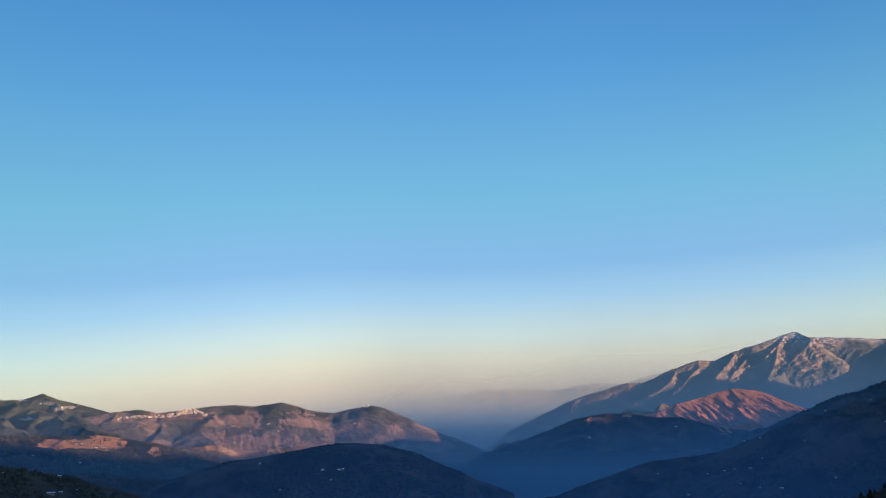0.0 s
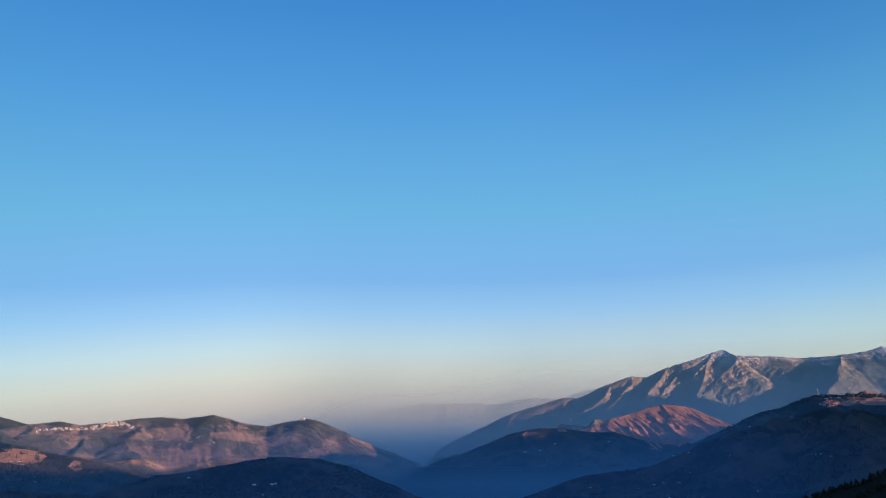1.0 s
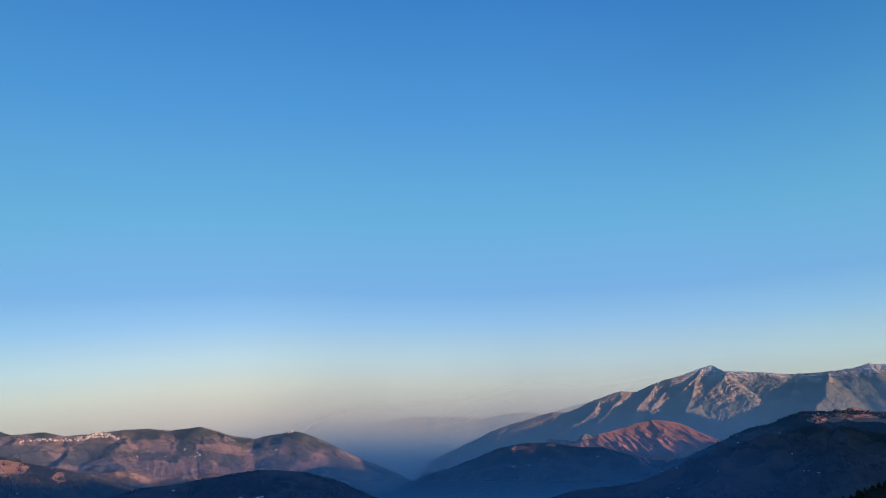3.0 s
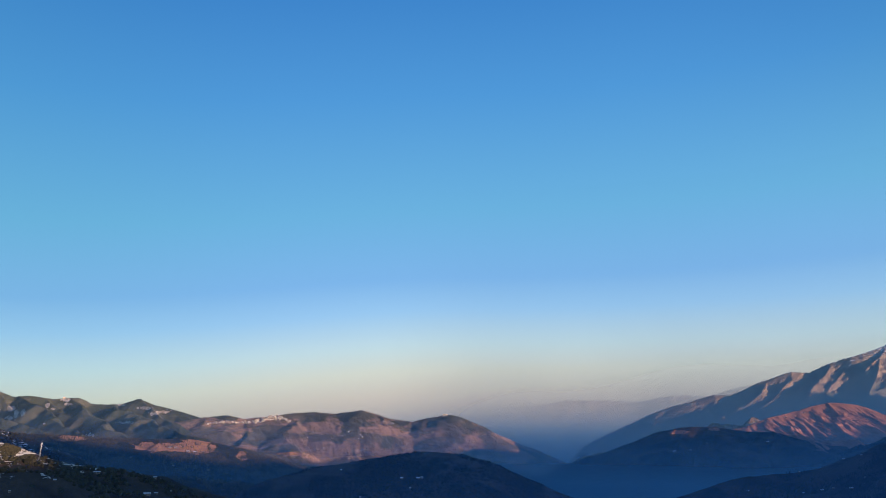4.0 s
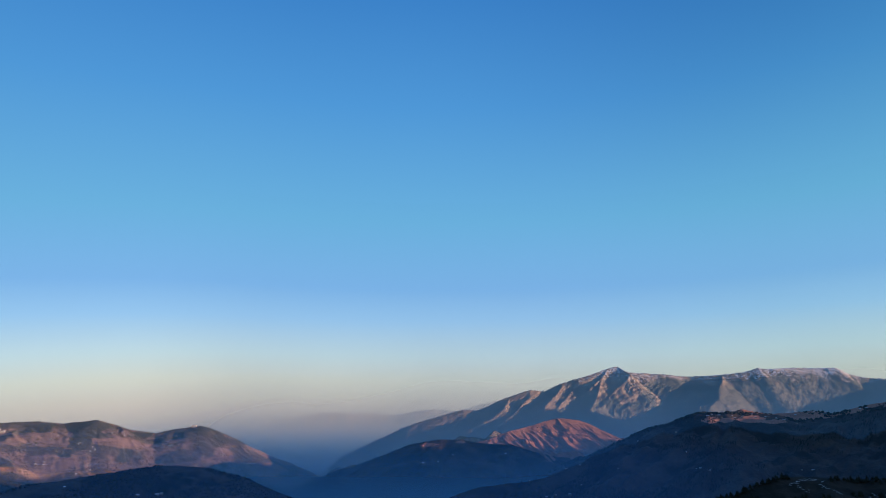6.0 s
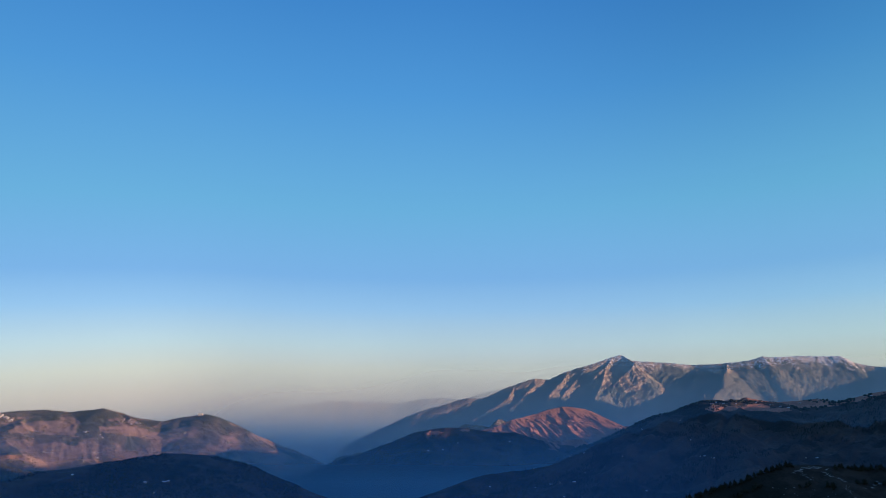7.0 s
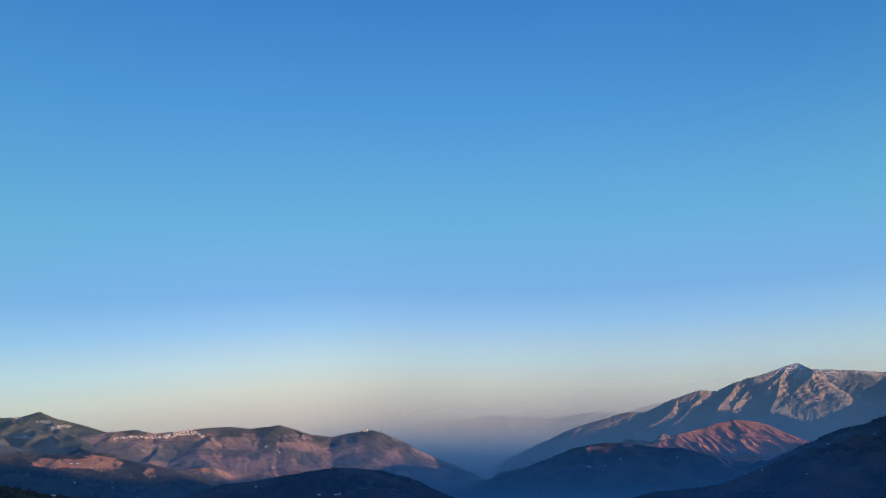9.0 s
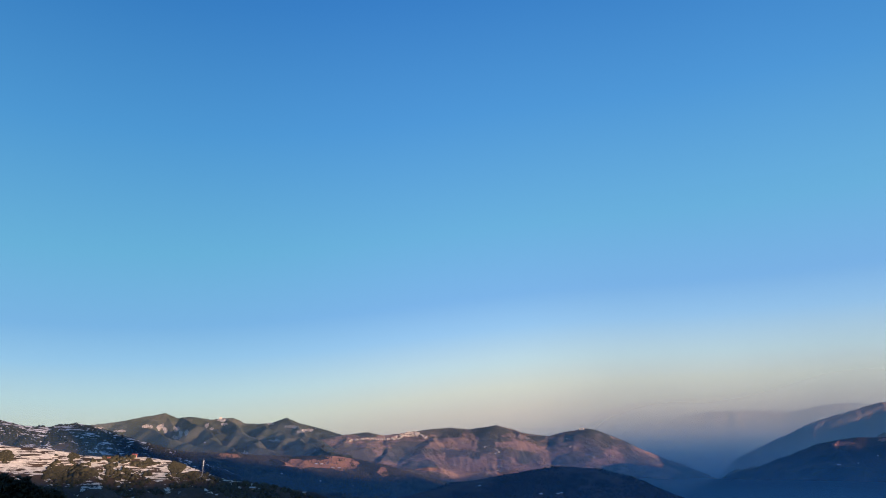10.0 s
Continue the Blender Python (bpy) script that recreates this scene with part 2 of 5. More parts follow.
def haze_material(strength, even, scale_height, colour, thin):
    """Tinted sheet that imitates thin evening haze: mostly clear, a little diffuse colour, thinning out with height."""
    m, nt, bsdf = material("painted_evening_haze")
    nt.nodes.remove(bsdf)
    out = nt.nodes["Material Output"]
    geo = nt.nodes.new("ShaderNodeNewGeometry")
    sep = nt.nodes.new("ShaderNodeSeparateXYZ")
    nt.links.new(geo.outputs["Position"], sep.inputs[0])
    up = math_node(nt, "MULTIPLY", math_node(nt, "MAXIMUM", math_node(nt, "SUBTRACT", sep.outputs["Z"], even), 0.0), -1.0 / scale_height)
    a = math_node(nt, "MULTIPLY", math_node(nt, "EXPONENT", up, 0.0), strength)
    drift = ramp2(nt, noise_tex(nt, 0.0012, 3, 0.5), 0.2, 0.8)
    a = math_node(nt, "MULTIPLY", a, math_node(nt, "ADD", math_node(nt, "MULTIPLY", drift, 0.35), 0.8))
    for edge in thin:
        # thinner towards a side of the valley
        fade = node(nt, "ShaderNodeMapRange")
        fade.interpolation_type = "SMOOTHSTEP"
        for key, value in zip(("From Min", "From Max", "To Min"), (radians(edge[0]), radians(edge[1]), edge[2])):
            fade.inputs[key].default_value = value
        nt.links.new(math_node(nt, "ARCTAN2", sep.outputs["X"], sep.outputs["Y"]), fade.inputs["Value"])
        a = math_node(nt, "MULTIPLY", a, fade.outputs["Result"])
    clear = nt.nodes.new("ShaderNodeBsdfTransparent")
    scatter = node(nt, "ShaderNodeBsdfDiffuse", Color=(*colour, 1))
    # normal bent up and away from the sun, so the sheet takes mainly skylight
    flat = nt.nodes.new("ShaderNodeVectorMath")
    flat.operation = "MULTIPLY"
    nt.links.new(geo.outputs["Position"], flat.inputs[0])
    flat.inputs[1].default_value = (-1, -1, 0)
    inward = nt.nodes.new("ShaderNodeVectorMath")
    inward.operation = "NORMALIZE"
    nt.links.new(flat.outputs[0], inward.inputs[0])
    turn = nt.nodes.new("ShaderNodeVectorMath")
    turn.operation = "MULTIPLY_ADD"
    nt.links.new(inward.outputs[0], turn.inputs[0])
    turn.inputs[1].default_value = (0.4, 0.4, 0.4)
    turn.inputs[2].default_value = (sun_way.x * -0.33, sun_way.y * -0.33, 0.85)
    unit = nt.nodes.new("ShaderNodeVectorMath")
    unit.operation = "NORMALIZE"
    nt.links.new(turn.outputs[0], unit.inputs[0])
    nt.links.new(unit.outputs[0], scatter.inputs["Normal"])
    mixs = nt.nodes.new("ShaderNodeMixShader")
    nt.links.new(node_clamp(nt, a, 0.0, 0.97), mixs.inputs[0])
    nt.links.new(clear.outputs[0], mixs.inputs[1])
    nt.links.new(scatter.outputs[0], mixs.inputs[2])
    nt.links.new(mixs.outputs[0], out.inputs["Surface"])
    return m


# sheet tints that paint the haze: deep blue nearby, greyer far off
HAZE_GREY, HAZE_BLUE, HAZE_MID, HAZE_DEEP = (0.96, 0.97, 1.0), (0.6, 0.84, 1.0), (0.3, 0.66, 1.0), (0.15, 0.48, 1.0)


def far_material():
    """Ground of far ranges, itself made mostly see-through to imitate haze, more so downwards."""
    m, nt, bsdf = material("faded_far_range")
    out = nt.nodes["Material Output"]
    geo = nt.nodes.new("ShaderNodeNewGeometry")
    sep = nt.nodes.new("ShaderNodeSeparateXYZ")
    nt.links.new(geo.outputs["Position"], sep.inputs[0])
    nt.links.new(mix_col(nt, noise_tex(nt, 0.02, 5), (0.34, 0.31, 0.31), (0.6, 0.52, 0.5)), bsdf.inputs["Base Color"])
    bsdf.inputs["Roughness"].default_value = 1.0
    # opacity fades out downwards and to the left, standing in for haze
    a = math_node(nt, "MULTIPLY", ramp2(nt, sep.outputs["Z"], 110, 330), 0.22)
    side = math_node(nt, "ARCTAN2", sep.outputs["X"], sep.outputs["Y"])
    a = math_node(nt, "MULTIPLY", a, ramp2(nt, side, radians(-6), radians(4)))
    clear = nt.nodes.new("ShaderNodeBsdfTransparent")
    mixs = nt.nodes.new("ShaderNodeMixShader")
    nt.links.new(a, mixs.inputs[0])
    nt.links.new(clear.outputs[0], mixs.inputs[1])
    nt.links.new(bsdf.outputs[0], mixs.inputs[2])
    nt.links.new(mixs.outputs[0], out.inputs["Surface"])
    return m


MAT_FAR = far_material()


# ---------------------------------------------------------------- terrain
FLOOR = -300.0


def hash2(ix, iy, seed):
    h = (ix.astype(np.int64) * 374761393 + iy.astype(np.int64) * 668265263 + seed * 974634777) & 0xFFFFFFFF
    h = ((h ^ (h >> 13)) * 1274126177) & 0xFFFFFFFF
    return ((h ^ (h >> 16)) & 0xFFFF) / 65535.0


def gnoise(x, y, seed):
    """Smooth gradient noise, about -0.7 to 0.7."""
    ix, iy = np.floor(x), np.floor(y)
    fx, fy = x - ix, y - iy
    u, v = fx * fx * fx * (fx * (fx * 6 - 15) + 10), fy * fy * fy * (fy * (fy * 6 - 15) + 10)
    total = 0
    for dx in (0, 1):
        for dy in (0, 1):
            a = hash2(ix + dx, iy + dy, seed) * 2 * math.pi
            g = np.cos(a) * (fx - dx) + np.sin(a) * (fy - dy)
            total = total + g * (u if dx else 1 - u) * (v if dy else 1 - v)
    return total


def fractal(x, y, scale, octaves, seed, ridged=False, gain=0.5):
    total, amp, norm = 0, 1.0, 0
    for k in range(octaves):
        n = gnoise(x / scale, y / scale, seed + k)
        total = total + amp * ((1 - np.abs(n) * 2.6) if ridged else n * 1.5)
        norm += amp
        amp *= gain
        scale *= 0.48
    return total / norm


def place(az, dist, el):
    d = compass(az) * dist
    return np.array((d[0], d[1], dist * math.tan(radians(el))))


def smooth_line(points, step):
    """A Catmull-Rom line through the points, with a vertex about every step metres."""
    p = [np.asarray(a, float) for a in points]
    p = [2 * p[0] - p[1], *p, 2 * p[-1] - p[-2]]
    line = []
    for a, b, c, d in zip(p, p[1:], p[2:], p[3:]):
        n = max(1, int(np.linalg.norm(c - b) / step))
        for i in range(n):
            t = i / n
            line.append(0.5 * (2 * b + (c - a) * t + (2 * a - 5 * b + 4 * c - d) * t * t + (3 * b - a - 3 * c + d) * t ** 3))
    line.append(p[-2])
    return np.array(line)


def spurs_from(crest, every, length, lean, slope, branches=2, seed=0, rough=0.2):
    """Side ridges that run down from a crest towards the camera's side, lean degrees off the straight way, with branches of their own."""
    rng = random.Random(seed)
    segs = []
    along = 0.0
    nxt = every * 0.5
    for a, b in zip(crest, crest[1:]):
        along += np.linalg.norm((b - a)[:2])
        if along < nxt:
            continue
        nxt = along + every * rng.uniform(0.65, 1.35)
        turn = radians(lean + rng.uniform(-14, 14))
        way = -a[:2] / np.linalg.norm(a[:2])
        p, n = a.copy(), 7
        size = length * rng.uniform(0.6, 1.25)
        for k in range(n):
            turn += radians(rng.uniform(-14, 14))
            w = np.array((way[0] * math.cos(turn) - way[1] * math.sin(turn), way[0] * math.sin(turn) + way[1] * math.cos(turn)))
            q = p + np.array((*(w * size / n), -slope * size / n * rng.uniform(1 - rough * 2, 1 + rough * 2)))
            segs.append((p, q))
            if k in (2, 4) and branches:
                for side in (-1, 1)[:branches]:
                    t2 = turn + side * radians(rng.uniform(35, 65))
                    w2 = np.array((way[0] * math.cos(t2) - way[1] * math.sin(t2), way[0] * math.sin(t2) + way[1] * math.cos(t2)))
                    l2 = size * rng.uniform(0.25, 0.45)
                    segs.append((q, q + np.array((*(w2 * l2), -slope * 1.25 * l2))))
            p = q
    return segs


HEIGHTS = {}


def rib(crest, line, slope):
    """A side ridge through (azimuth, elevation) ways, coming down from a crest towards the viewpoint at about that slope."""
    r = float(np.interp(line[0][0], [c[0] for c in crest], [c[1] for c in crest]))
    out = [(line[0][0], r, line[0][1])]
    for (a0, e0), (a1, e1) in zip(line, line[1:]):
        drop, side = r * radians(e0 - e1), r * radians(abs(a1 - a0))
        r -= math.sqrt(max((drop / slope) ** 2 - side ** 2, (0.35 * drop / slope) ** 2))
        out.append((a1, r, e1))
    return out




class Landform:
    """A mountain or hill as a sheet over a sector of the ground (az0..az1 degrees, r0..r1 metres)."""

    def __init__(self, name, crest, sector, steps, steep, mat, label, spur=None, extra=(), rough=(40, 12), seed=1, step=60, ease=0.0, terrace=0.0, crumble=1.0, hold=0.12, grain=None, calm=None, fields=None):
        az0, az1, r0, r1 = sector
        na, nr = int((az1 - az0) / steps[0]) + 1, int((r1 - r0) / steps[1]) + 1
        self.az, self.r = np.linspace(az0, az1, na), np.linspace(r0, r1, nr)
        A, R = np.meshgrid(np.radians(self.az), self.r, indexing="ij")
        X, Y = R * np.sin(A), R * np.cos(A)
        lines = [smooth_line([place(*c) for c in crest], step)]
        segs = list(zip(lines[0], lines[0][1:]))
        if spur:
            segs += spurs_from(lines[0], *spur, seed=seed)
        for e in extra:
            l = smooth_line([place(*c) for c in e], step)
            segs += list(zip(l, l[1:]))
        near = 1e9 * np.ones_like(X)
        for a, b in zip(lines[0], lines[0][1:]):
            ab = b - a
            t = np.clip(((X - a[0]) * ab[0] + (Y - a[1]) * ab[1]) / max(ab[0] ** 2 + ab[1] ** 2, 1e-6), 0, 1)
            near = np.minimum(near, np.hypot(X - a[0] - t * ab[0], Y - a[1] - t * ab[1]))
        # only the crest keeps to its place; side ridges wander
        warp = np.minimum(rough[0], 24 + near * 0.35)
        wx = X + warp * fractal(X, Y, 240, 3, seed + 11)
        wy = Y + warp * fractal(X, Y, 240, 3, seed + 31)
        Z = np.full_like(X, FLOOR - 40)
        for a, b in segs:
            ab = b - a
            l2 = max(ab[0] ** 2 + ab[1] ** 2, 1e-6)
            t = np.clip(((wx - a[0]) * ab[0] + (wy - a[1]) * ab[1]) / l2, 0, 1)
            d = np.hypot(wx - a[0] - t * ab[0], wy - a[1] - t * ab[1])
            Z = np.maximum(Z, a[2] + t * ab[2] - steep * (d + ease * (np.sqrt(d * d + 900) - 30 - d)))
        keep = np.clip(near / 120, hold, 1)
        if calm:
            keep = keep * np.interp(np.degrees(A), calm[:2], (1, calm[2]))
        Z = Z + keep * rough[1] * (fractal(X, Y, 130, 6, seed + 51, ridged=True, gain=0.55) - 0.45) * 2
        if grain:
            lean, long, amp = grain
            mid = compass((az0 + az1) / 2 + 180)
            c, s = math.cos(radians(lean)), math.sin(radians(lean))
            w = np.array((mid[0] * c - mid[1] * s, mid[0] * s + mid[1] * c))
            p, q = X * w[0] + Y * w[1], Y * w[0] - X * w[1]
            q = q + long * 0.7 * fractal(X, Y, long * 4, 2, seed + 91)
            for f, a in ((1.0, 1.0), (0.46, 0.62), (0.21, 0.4)):
                Z = Z + keep * amp * a * (0.5 - 2.2 * np.abs(gnoise(q / (long * f), p / (long * f * 4.5), seed + int(f * 90))))
        Z = Z + crumble * 1.6 * fractal(X, Y, 26, 3, seed + 71)
        if terrace:
            stepped = np.floor(Z / terrace) * terrace + terrace * np.clip((Z / terrace % 1) * 3 - 2, 0, 1)
            Z = Z + (stepped - Z) * 0.45
        Z[0, :], Z[-1, :], Z[:, -1] = FLOOR - 40, FLOOR - 40, FLOOR - 40
        self.Z, self.X, self.Y = Z, X, Y
        self.build(name, mat, label, fields)
        HEIGHTS[name] = self

    def build(self, name, mat, label, fields=None):
        na, nr = self.Z.shape
        me = bpy.data.meshes.new(name)
        co = np.stack([self.X, self.Y, self.Z], -1).reshape(-1, 3).astype(np.float32)
        i = np.arange((na - 1) * (nr - 1))
        v = (i // (nr - 1)) * nr + i % (nr - 1)
        quads = np.stack([v, v + 1, v + nr + 1, v + nr], 1).astype(np.int32)[:, ::-1]
        # drop cells that lie wholly under the valley floor
        zq = co[quads, 2].max(1)
        quads = quads[zq > FLOOR - 30]
        me.vertices.add(len(co))
        me.vertices.foreach_set("co", co.ravel())
        me.loops.add(quads.size)
        me.loops.foreach_set("vertex_index", np.ascontiguousarray(quads).ravel())
        me.polygons.add(len(quads))
        me.polygons.foreach_set("loop_start", np.arange(len(quads), dtype=np.int32) * 4)
        me.polygons.foreach_set("use_smooth", np.ones(len(quads), bool))
        me.update(calc_edges=True)
        me.validate()
        me.materials.append(mat)
        # other ground where its patches lie: (azimuth, elevation, half width, half height) each
        mid = co[quads].mean(1)
        a, e = np.degrees(np.arctan2(mid[:, 0], mid[:, 1])), np.degrees(np.arctan2(mid[:, 2], np.hypot(mid[:, 0], mid[:, 1])))
        hit = np.zeros(len(mid), np.int32)
        for k, (other, spots, grain, ragged) in enumerate(fields or ()):
            me.materials.append(other)
            edge = fractal(mid[:, 0], mid[:, 1], grain, 4, 5) * ragged
            for fa, fe, wa, we in spots:
                hit[np.hypot((a - fa) / wa, (e - fe) / we) + edge < 1] = k + 1
        me.polygons.foreach_set("material_index", hit)
        self.ob = tagged(new(name, me), label, name.split("_")[-1], kind="structure")

    def height(self, x, y):
        a, r = math.degrees(math.atan2(x, y)), math.hypot(x, y)
        fa = (a - self.az[0]) / (self.az[1] - self.az[0])
        fr = (r - self.r[0]) / (self.r[1] - self.r[0])
        ia, ir = int(np.clip(fa, 0, len(self.az) - 2)), int(np.clip(fr, 0, len(self.r) - 2))
        u, v = fa - ia, fr - ir
        z = self.Z
        return float((z[ia, ir] * (1 - v) + z[ia, ir + 1] * v) * (1 - u) + (z[ia + 1, ir] * (1 - v) + z[ia + 1, ir + 1] * v) * u)

    def heights(self, x, y):
        fa = (np.degrees(np.arctan2(x, y)) - self.az[0]) / (self.az[1] - self.az[0])
        fr = (np.hypot(x, y) - self.r[0]) / (self.r[1] - self.r[0])
        ia, ir = np.clip(fa.astype(int), 0, len(self.az) - 2), np.clip(fr.astype(int), 0, len(self.r) - 2)
        u, v, z = fa - ia, fr - ir, self.Z
        return (z[ia, ir] * (1 - v) + z[ia, ir + 1] * v) * (1 - u) + (z[ia + 1, ir] * (1 - v) + z[ia + 1, ir + 1] * v) * u

    def at(self, az, el):
        """The first place on the sheet that is met from the origin along az, el: x, y, z, or None."""
        fa = (az - self.az[0]) / (self.az[1] - self.az[0])
        ia = int(np.clip(fa, 0, len(self.az) - 2))
        u = fa - ia
        prof = self.Z[ia] * (1 - u) + self.Z[ia + 1] * u
        over = np.nonzero(prof >= self.r * math.tan(radians(el)))[0]
        if not len(over):
            return None
        r = self.r[over[0]]
        d = compass(az) * r
        return d[0], d[1], self.height(d[0], d[1])


# valley ground: falls from the camera's hillside to the valley floor and runs on to the horizon
def build_ground():
    na, nr = 220, 110
    az = np.linspace(-180, 180, na)
    r = np.concatenate([np.linspace(0.0, 400, 50), np.geomspace(410, 4980, nr - 50)])
    A, R = np.meshgrid(np.radians(az), r, indexing="ij")
    X, Y = R * np.sin(A), R * np.cos(A)
    fall = np.clip(R - 4, 0, None)
    Z = -1.6 - 0.42 * fall / (1 + fall / 1500) + np.clip(R / 300, 0, 1) * 12 * fractal(X, Y, 180, 5, 5)
    behind = np.clip(-Y / (R + 1), 0, 1) * np.clip(R / 200, 0, 1)
    Z = np.maximum(Z, FLOOR + 14 * fractal(X, Y, 300, 5, 8))
    Z = Z + (np.clip(-2 + 0.02 * R, -2, 40) - Z) * np.clip(behind * 2 - 0.6, 0, 1)
    me = bpy.data.meshes.new("ground")
    co = np.stack([X, Y, Z], -1).reshape(-1, 3)
    faces = [(i * nr + j, (i + 1) * nr + j, (i + 1) * nr + j + 1, i * nr + j + 1)[::-1] for i in range(na - 1) for j in range(nr - 1)]
    me.from_pydata(co.tolist(), [], faces)
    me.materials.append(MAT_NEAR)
    tagged(new("ground", me), "dark scrubby valley ground falling away from the hillside", "ground", kind="structure")


build_ground()

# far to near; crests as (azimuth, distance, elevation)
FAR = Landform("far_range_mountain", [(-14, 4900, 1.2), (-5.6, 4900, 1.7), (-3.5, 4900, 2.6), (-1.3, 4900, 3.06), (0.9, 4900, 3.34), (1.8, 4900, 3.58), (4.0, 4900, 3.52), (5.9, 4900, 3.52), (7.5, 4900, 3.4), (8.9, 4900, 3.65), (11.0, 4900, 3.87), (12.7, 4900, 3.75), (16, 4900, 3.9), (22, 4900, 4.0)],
               (-16, 24, 4725, 4930), (0.08, 5), 1.5, MAT_FAR, "pale far mountain range, made see-through to look lost in haze", (110, 160, -25, 1.1), seed=3, rough=(30, 6), grain=(-20, 60, 5))
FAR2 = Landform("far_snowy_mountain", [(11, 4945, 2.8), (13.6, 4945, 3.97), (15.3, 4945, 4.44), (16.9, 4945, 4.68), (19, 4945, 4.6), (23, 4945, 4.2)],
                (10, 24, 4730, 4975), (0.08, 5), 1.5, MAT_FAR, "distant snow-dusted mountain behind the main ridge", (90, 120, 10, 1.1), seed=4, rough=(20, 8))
PEAK_CREST = [(3.5, 3480, 0.2), (6.9, 3532, 1.67), (8.7, 3560, 2.58), (10.9, 3604, 3.19), (13.2, 3650, 3.85), (14.4, 3690, 3.77), (16.2, 3750, 4.55), (17.9, 3807, 5.14), (18.6, 3830, 5.37), (19.9, 3881, 5.28), (21.1, 3928, 5.81), (23.3, 4022, 6.38), (24.9, 4107, 6.89), (25.7, 4150, 7.1), (26.6, 4181, 6.64), (28.6, 4248, 6.47), (30.6, 4316, 6.2), (33.1, 4370, 6.18), (35.1, 4450, 6.33), (36.1, 4510, 6.58), (36.8, 4550, 6.47), (38.5, 4650, 6.48), (40.0, 4730, 6.38), (41.2, 4790, 6.32), (42.0, 4820, 5.81), (43.2, 4850, 5.48), (47, 4900, 5.2), (54, 4900, 4.6)]
PEAK_RIBS = [rib(PEAK_CREST, line, slope) for slope, line in (
    (0.42, [(17.0, 4.75), (16.49, 3.77), (15.41, 3.09), (14.02, 2.33), (12.6, 1.5)]),
    (0.42, [(19.2, 5.3), (18.73, 4.83), (17.56, 3.7), (16.39, 2.72), (15.2, 1.6)]),
    (0.42, [(20.3, 5.45), (19.55, 4.3), (18.77, 3.56), (17.16, 2.8), (16.0, 1.7)]),
    (0.42, [(21.4, 5.87), (20.63, 4.83), (19.99, 4.01), (19.21, 3.04), (18.2, 2.0)]),
    (0.45, [(23.0, 6.2), (22.3, 5.5), (21.5, 4.6), (20.6, 3.5), (19.8, 2.5)]),
    (0.45, [(25.2, 6.95), (24.43, 6.15), (23.34, 5.19), (22.12, 4.6), (20.89, 3.86), (20.2, 3.0)]),
    (0.5, [(25.0, 6.9), (24.59, 6.37), (24.24, 5.33), (23.89, 4.45), (23.1, 3.2)]),
    (0.46, [(25.75, 7.1), (26.65, 6.41), (25.72, 5.54), (24.63, 4.59), (23.9, 3.6), (23.1, 2.58)]),
    (0.5, [(27.4, 6.5), (26.56, 5.16), (26.14, 4.29), (26.42, 3.13), (25.66, 2.41), (24.78, 1.9), (24.0, 1.2)]),
    (0.5, [(25.99, 5.32), (25.05, 4.15), (24.28, 3.57), (23.2, 2.55), (22.3, 1.6)]),
    (0.6, [(29.3, 6.35), (28.88, 5.57), (27.98, 5.0), (27.24, 4.57), (26.6, 3.9)]),
    (0.5, [(31.4, 6.1), (31.2, 5.2), (30.69, 4.46), (29.82, 4.05), (29.08, 3.48), (28.3, 2.8), (27.4, 2.0)]),
    (0.32, [(33.6, 6.17), (33.4, 5.6), (33.15, 5.1), (33.1, 4.4), (32.3, 3.5), (31.4, 2.4)]),
    (0.5, [(35.9, 4.9), (34.8, 4.6), (33.77, 4.35), (32.93, 3.94), (32.0, 3.3)]),
    (0.62, [(38.7, 6.4), (38.2, 6.02), (37.9, 5.49), (37.3, 4.29), (36.8, 3.2)]),
    (0.75, [(40.6, 6.3), (40.3, 5.3), (39.9, 3.73), (39.6, 2.6)]),
    (0.75, [(46.0, 5.2), (45.6, 4.2), (45.0, 3.0)]))]
PEAK = Landform("snow_capped_mountain", PEAK_CREST,
                (2, 55, 2800, 4965), (0.055, 5), 0.9, MAT_PEAK, "rugged snow-capped mountain lit by the evening sun", extra=PEAK_RIBS, seed=7, rough=(18, 2.4), hold=0.3, grain=(-34, 40, 8), crumble=1.6, calm=(30, 34, 0.4),
                fields=[(MAT_HIGHWOOD, [(37.5, 4.0, 7.5, 1.9), (45, 4.0, 5, 1.2), (31.5, 3.8, 2.4, 2.0), (25.0, 3.4, 1.9, 1.2), (27.8, 3.6, 0.8, 1.8), (29.6, 5.4, 2.0, 0.7), (21.0, 3.4, 0.8, 0.5)], 45, 0.6)])
RED_CREST = [(12.5, 2830, 0.9), (15.2, 2880, 1.5), (16.7, 2950, 2.11), (17.9, 3010, 2.34), (19.7, 3120, 2.92), (21.1, 3210, 3.15), (22.6, 3290, 2.94), (23.8, 3340, 2.42), (24.6, 3370, 1.87), (25.2, 3390, 1.5), (25.8, 3400, 1.62), (26.3, 3410, 1.3), (27.5, 3430, 0.8)]
